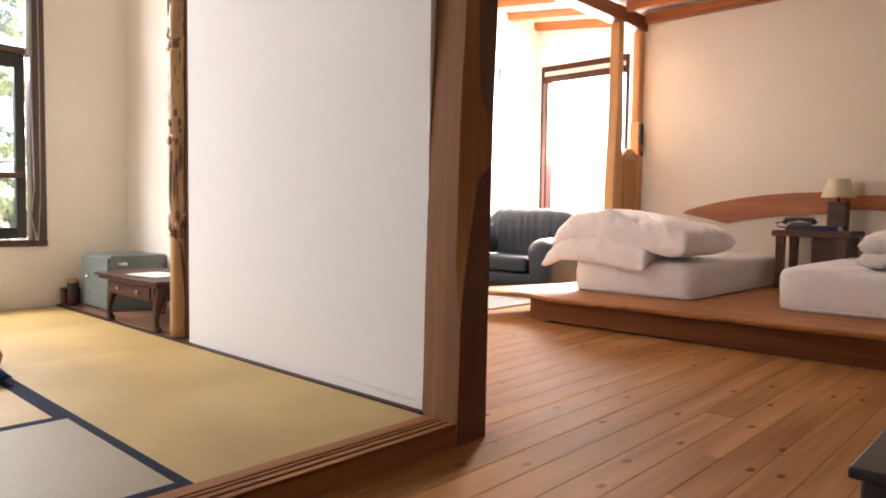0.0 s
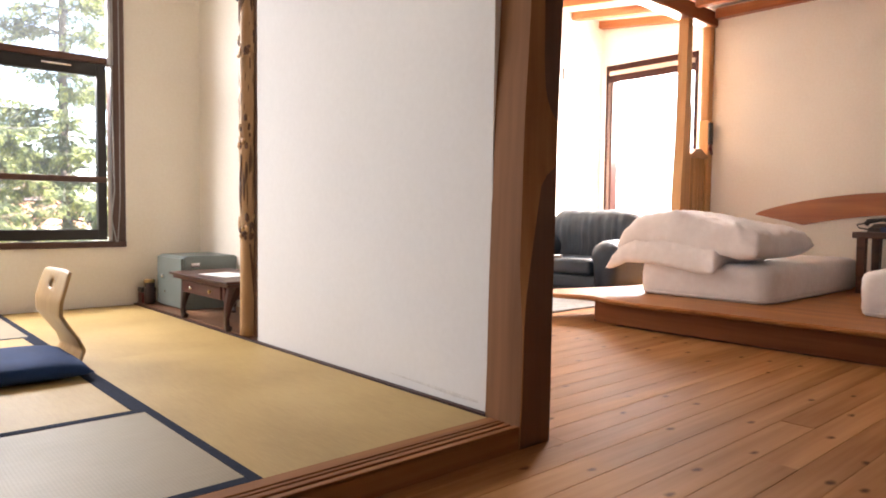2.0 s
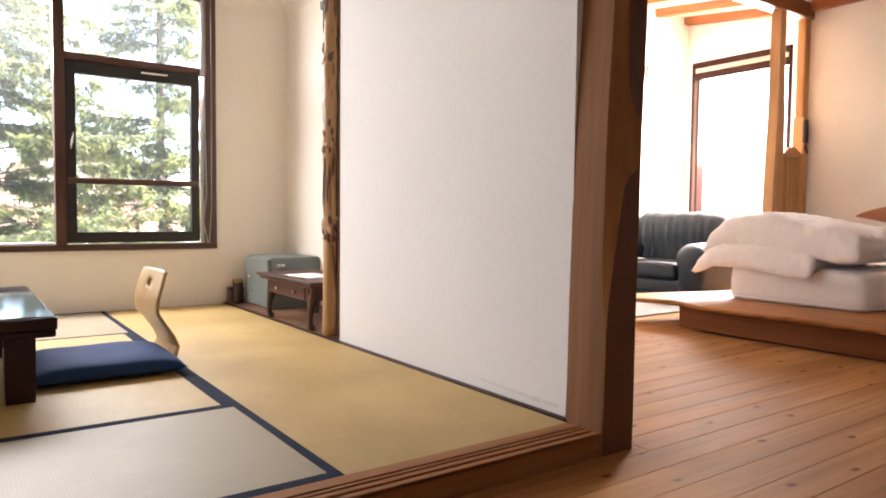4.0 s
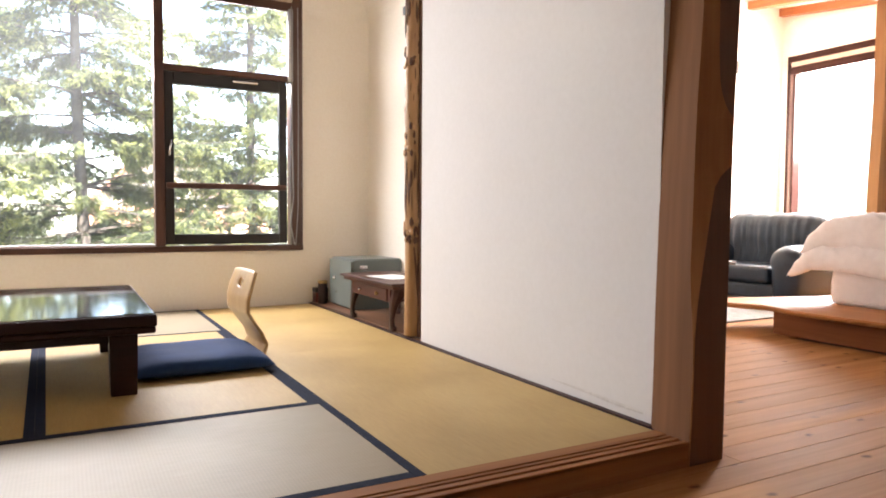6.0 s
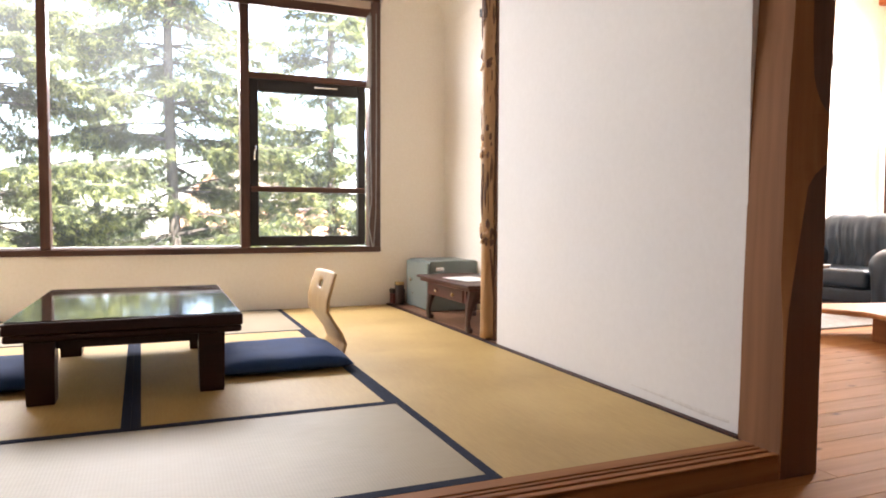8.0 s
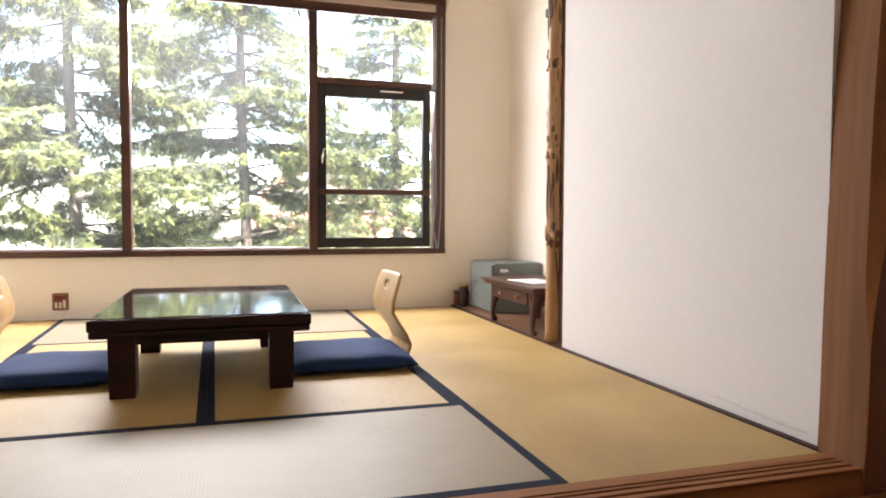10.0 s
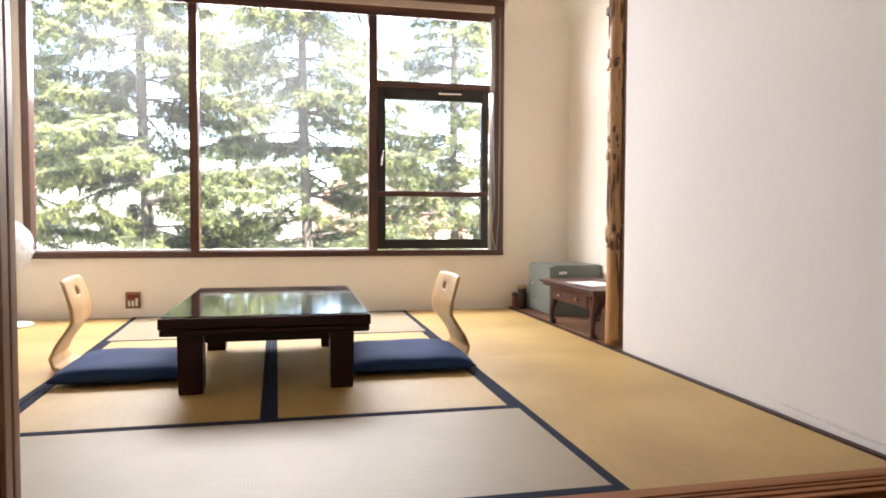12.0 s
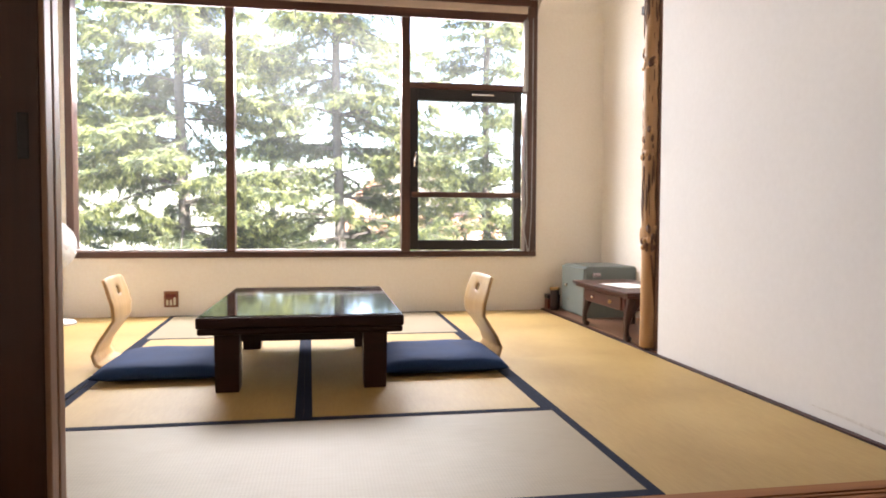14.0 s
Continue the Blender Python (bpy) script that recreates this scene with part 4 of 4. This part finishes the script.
# lounge window
def lounge_window():
    wdw = tagged(new("window_2"), "tall brown-framed lounge window with white blind", "window", "", "structure")
    a, b = 4.135, 5.43
    F = lambda nm, y0, y1, c, d, m=TRIM_DARK, x0=XL - 0.02, x1=XL + 0.12: part(nm, box(x0, x1, y0, y1, c, d, 0.004, 1), m, wdw)
    F("frame_rail", a, b, 2.75, 2.824)
    F("blind_box", a + 0.04, b - 0.04, 2.60, 2.69)
    F("blind_roll", a + 0.05, b - 0.05, 2.692, 2.748, ROLLER)
    F("frame_stile", a, a + 0.035, 0.12, 2.75, TRIM_DARK)
    F("frame_stile", b - 0.035, b, 0.12, 2.75, TRIM_DARK)
    F("guide", b - 0.082, b - 0.037, 0.12, 2.60, DARK_WOOD_V)
    F("guide", b - 0.11, b - 0.084, 0.12, 2.60, TRIM_DARK)
    g = part("pane", box(XL + 0.09, XL + 0.096, a + 0.035, b - 0.11, 0.12, 2.60), GLASS, wdw)
    g.visible_shadow = False


lounge_window()
v = thing("wall_vent", "small grey vent on the lounge wall", "vent", (7.02, NY, 2.625))
part("plate", box(-0.055, 0.055, -0.02, 0, -0.075, 0.075, 0.004, 1), GREY, v)
for k in range(5):
    part("slat", box(-0.045, 0.045, -0.026, -0.019, -0.06 + k * 0.026, -0.046 + k * 0.026), GREY, v)


# dark blue leather armchair sofa
def sofa():
    t = thing("leather_sofa", "dark blue leather sofa with padded back and rolled arms", "sofa", (6.44, 4.63, 0), 1)
    part("base", box(-0.40, 0.40, -0.48, 0.62, 0.05, 0.20, 0.03, 3), LEATHER, t, smooth=True)
    part("plinth", box(-0.37, 0.38, -0.45, 0.60, 0.0, 0.05), BLACK, t)
    for y0, y1 in ((-0.27, 0.60),):
        bm = box(-0.42, 0.24, y0, y1, 0.20, 0.38, 0.055, 4)
        part("seat_cushion", bm, LEATHER, t, smooth=True)
    # pleated back
    loops = []
    N = 84
    for i in range(N + 1):
        y = -0.52 + 1.24 * i / N
        edge = min(1.0, i / 9, (N - i) / 9) ** 0.5
        pl = ((0.036 + 0.012 * math.sin(i * 0.9)) * abs(math.sin(i * math.pi / 11.0 + 0.8 * math.sin(i * 0.31))) ** 0.6 - 0.055) * edge
        h = 0.80 + 0.115 * edge - 0.05 * max(0.0, 1 - i / (N * 0.35)) ** 1.5 + 0.004 * math.sin(i * 0.5)
        loops.append([(0.36, y, 0.20), (0.40, y, 0.60), (0.40, y, h - 0.09), (0.36, y, h - 0.01), (0.27, y, h), (0.19, y, h - 0.05), (0.15 - pl * 0.4, y, h - 0.15), (0.13 - pl, y, 0.62), (0.15 - pl, y, 0.50), (0.11 - pl, y, 0.37), (0.16, y, 0.20)])
    part("backrest", rings(bmesh.new(), loops), LEATHER, t, smooth=True)
    for y in (-0.44, 0.70):
        loops = []
        for i in range(19):
            s = i / 18
            x = -0.50 + 0.84 * s
            k = min(1.0, (s + 0.012) / 0.14) ** 0.45
            zc, r = 0.42 + 0.02 * math.sin(s * math.pi), 0.155 * k
            lp = [(x, y - 0.12 * k, 0.05), (x, y - 0.13 * k, 0.20)]
            lp += [(x, y - r * math.cos(a) * 1.05, zc + r * math.sin(a) + 0.005 * math.sin(i * 2.2)) for a in [-0.5 + (math.pi + 1.0) * q / 14 for q in range(15)]]
            lp += [(x, y + 0.13 * k, 0.20), (x, y + 0.12 * k, 0.05)]
            loops.append(lp)
        part("armrest", rings(bmesh.new(), loops), LEATHER, t, smooth=True)


sofa()
c = thing("coffee_table", "low coffee table with a grey top before the sofa", "table", (5.15, 4.60, 0.0))
part("top", box(-0.25, 0.22, -0.40, 0.40, 0.43, 0.462, 0.006, 2), GREY, c)
for sx in (-0.21, -0.02):
    for sy in (-0.25, 0.33):
        part("leg", box(sx - 0.02, sx + 0.02, sy - 0.02, sy + 0.02, 0, 0.43), NIGHT_WOOD, c)
r = thing("lounge_rug", "pale woven rug on the lounge floor", "rug", (5.35, 4.30, 0.0))
part("weave", box(-0.65, 0.60, -0.55, 0.70, 0.001, 0.014, 0.004, 1), RUG, r)

# black cabinet at the hall side
k = thing("black_cabinet", "low black lacquered cabinet on the pine floor", "cabinet", (2.02, -0.09, 0.0))
part("body", box(-0.40, 0.42, -0.42, 0.38, 0.03, 0.325, 0.008, 2), BLACK, k)
part("top", box(-0.42, 0.44, -0.44, 0.40, 0.325, 0.35, 0.006, 2), BLACK, k)
part("plinth", box(-0.38, 0.40, -0.40, 0.36, 0.0, 0.03), BLACK, k)

# ---- outside ----
GRASS = surface("sunlit_dry_ground", (0.20, 0.21, 0.12), (0.42, 0.40, 0.33), 0.5, 0.9, 12, 0.4, 0.02)
setting("ground", box(-300, 300, 6.2, 500, -3.3, -3.0), GRASS, "pale sunlit gravel and dry grass outside the window")
setting("ground_east", box(7.6, 300, -300, 6.2, -3.3, -3.0), GRASS, "pale sunlit gravel and dry grass")
BARK = surface("spruce_bark", (0.075, 0.066, 0.056), (0.15, 0.13, 0.11), 6, 0.9, 60, 0.6, 0.01)


def leaf_material(name, c1, c2):
    m, n, l, p = material(name)
    r = node(n, l, "ShaderNodeNewGeometry").outputs["Random Per Island"]
    l.new(ramp(n, l, r, [(0.0, c1), (1.0, c2)]), p.inputs["Base Color"])
    p.inputs["Roughness"].default_value = 0.7
    p.inputs["Transmission Weight"].default_value = 0.0
    tr = node(n, l, "ShaderNodeBsdfTranslucent", (("Color", (*[v * 2.4 for v in c2], 1)),))
    mx = node(n, l, "ShaderNodeMixShader", ((0, 0.58), (1, p.outputs[0]), (2, tr.outputs[0])))
    l.new(mx.outputs[0], n["Material Output"].inputs[0])
    return m


NEEDLE = leaf_material("spruce_needles", (0.050, 0.064, 0.040), (0.100, 0.118, 0.062))
# young tips in a paler tone that also holds the sunlight on them
LIT_SHOOT = leaf_material("lit_young_spruce_shoots", (0.135, 0.155, 0.062), (0.215, 0.23, 0.09))


def spruce(x, y, height, spread, seed, label, dense=1.0):
    """Trunk, drooping limbs in whorls, and flat sprays of needle twigs with young tips paler as if sunlit; fullest at
    the window's height.
    """
    t = thing("spruce_tree", label, "tree", (x, y, -3.0), 0, "spruce trees outside")
    rnd = random.Random(seed)
    part("trunk", tube([(0.05 * math.sin(k), 0.04 * math.cos(k * 2), height * k / 10) for k in range(11)], [0.105 * (1 - k / 10.5) + 0.012 for k in range(11)], 10), BARK, t, smooth=True)
    limbs = bmesh.new()
    data = {"crown": ([], []), "lit_shoots": ([], [])}
    z = 0.9
    while z < height - 0.2:
        f = 1 - z / height
        full = dense if 2.4 < z < 9.0 else 0.3 * dense
        for _ in range(rnd.choice((5, 6, 7))):
            a = rnd.uniform(0, 2 * math.pi)
            L = spread * (f ** 0.7) * rnd.uniform(0.5, 1.12) + 0.15
            d = Vector((math.cos(a), math.sin(a), 0))
            side = Vector((-d.y, d.x, 0))
            lift = rnd.uniform(-0.10, 0.40)
            droop = rnd.uniform(0.25, 0.55)
            pt = lambda s: Vector((0, 0, z)) + d * (L * s) + Vector((0, 0, L * (lift * s - droop * s * s + 0.22 * s ** 4)))
            tube([pt(s / 4) for s in range(5)], [0.028 * f + 0.008, 0.02 * f + 0.007, 0.012, 0.008, 0.004], 4, limbs)
            # side twigs along the limb, each a spray of short needle blades
            for k in range(int((34 * L + 5) * full)):
                s = rnd.uniform(0.12, 1.0) ** 0.8
                c = pt(s)
                way = (side * rnd.choice((-1, 1)) * rnd.uniform(0.4, 1.0) + d * rnd.uniform(0.3, 0.9) + Vector((0, 0, rnd.uniform(-0.75, 0.1)))).normalized()
                reach = rnd.uniform(0.10, 0.26) + 0.30 * (1 - s) * min(L, 2.0) * 0.6
                for q in range(int(14 + 36 * reach)):
                    u = rnd.random()
                    base = c + way * (reach * u) + Vector((0, 0, -0.10 * u * u * reach))
                    dd = (way * 0.8 + Vector((rnd.uniform(-1, 1), rnd.uniform(-1, 1), rnd.uniform(-0.8, 0.5))) * 0.7).normalized()
                    ln = rnd.uniform(0.05, 0.12)
                    wd = dd.cross(Vector((rnd.uniform(-0.5, 0.5), rnd.uniform(-0.5, 0.5), 1))).normalized() * rnd.uniform(0.007, 0.014)
                    vs, fs = data["lit_shoots" if u > 0.62 and s > 0.35 and rnd.random() < 0.75 else "crown"]
                    i = len(vs)
                    vs.extend((base, base + dd * ln * 0.45 + wd, base + dd * ln, base + dd * ln * 0.45 - wd))
                    fs.append((i, i + 1, i + 2, i + 3))
        z += rnd.uniform(0.22, 0.42)
    part("limbs", limbs, BARK, t)
    for nm, m in (("crown", NEEDLE), ("lit_shoots", LIT_SHOOT)):
        me = bpy.data.meshes.new(nm)
        me.from_pydata([tuple(v) for v in data[nm][0]], [], data[nm][1])
        me.materials.append(m)
        ob = new(nm, me)
        ob.parent = t
        if m is LIT_SHOOT:
            tagged(ob, "yellow-green young shoots toned as sunlit")


spruce(0.21, 11.6, 13.5, 2.6, 1, "tall sunlit green spruce with a grey trunk", 1.05)
spruce(-2.15, 11.0, 13.5, 2.5, 2, "dense dark green spruce close to the window", 1.5)
spruce(2.98, 12.6, 12.5, 2.1, 3, "slender pale green spruce with a bare grey trunk", 0.95)
spruce(-4.7, 12.4, 13.0, 2.6, 4, "broad green spruce beyond the fan")
spruce(-1.3, 18.0, 10.5, 2.4, 6, "pale green spruce farther from the house", 0.6)
spruce(1.75, 15.5, 6.6, 2.3, 8, "short bushy spruce farther back", 0.7)


# far house with an orange roof behind the trees
def far_house():
    h = thing("far_house", "far house with a pinkish gable and an orange lower roof", "house", (3.0, 26.0, -3.0), 0)
    cream = surface("far_house_plaster", (0.60, 0.56, 0.50), (0.70, 0.66, 0.60), 2, 0.9)
    orange = surface("orange_roof_sheet", (0.44, 0.20, 0.11), (0.56, 0.30, 0.18), 1.5, 0.6)
    part("wall", rings(bmesh.new(), [[(-2.4, y, 0), (2.6, y, 0), (2.6, y, 4.1), (0.1, y, 6.5), (-2.4, y, 4.1)] for y in (0.0, 5.0)]), cream, h)
    for sx in (-1, 1):
        part("roof", rings(bmesh.new(), [[(0.1, y, 6.55), (0.1 + sx * 2.9, y, 3.77), (0.1 + sx * 2.9, y, 3.95), (0.1, y, 6.75)] for y in (-0.6, 5.4)]), orange, h, "faded pinkish-orange roof slope")
    part("lower_roof", rings(bmesh.new(), [[(x, -2.4, 3.25), (x, 0.05, 4.0), (x, 0.05, 4.12), (x, -2.4, 3.37)] for x in (-2.6, 3.2)]), orange, h, "orange lean-to roof")
    for x in (-2.3, 0.3, 2.9):
        part("porch_post", box(x - 0.06, x + 0.06, -2.2, -2.08, 0, 3.31), cream, h)


far_house()

# ---- floor planks, last ----
def planks():
    rnd = random.Random(3)
    shared = {}
    y = -2.42
    while y < 5.36:
        x = -2.1 - rnd.uniform(0, 1.5)
        lim0 = -2.1
        lim1 = 4.52 if y < 3.0 else 7.79
        while x < lim1:
            L = rnd.choice((3.64, 4.2, 5.4))
            a, b2 = max(x, lim0), min(x + L, lim1)
            ym = y + 0.068
            if b2 - a > 0.05 and not (ym > 1.64 and b2 < 2.05):
                if ym > 1.66 and a < 2.03:
                    a = 2.03
                key = round(b2 - a, 2)
                if key not in shared:
                    shared[key] = mesh("plank", box(0, key - 0.001, 0, 0.1362, -0.02, 0.0, 0.0012, 1), FLOOR_WOOD)
                ob = new("plank", shared[key])
                ob.location = (a, y, 0)
                ob.parent = floor
            x += L
        y += 0.1375


planks()
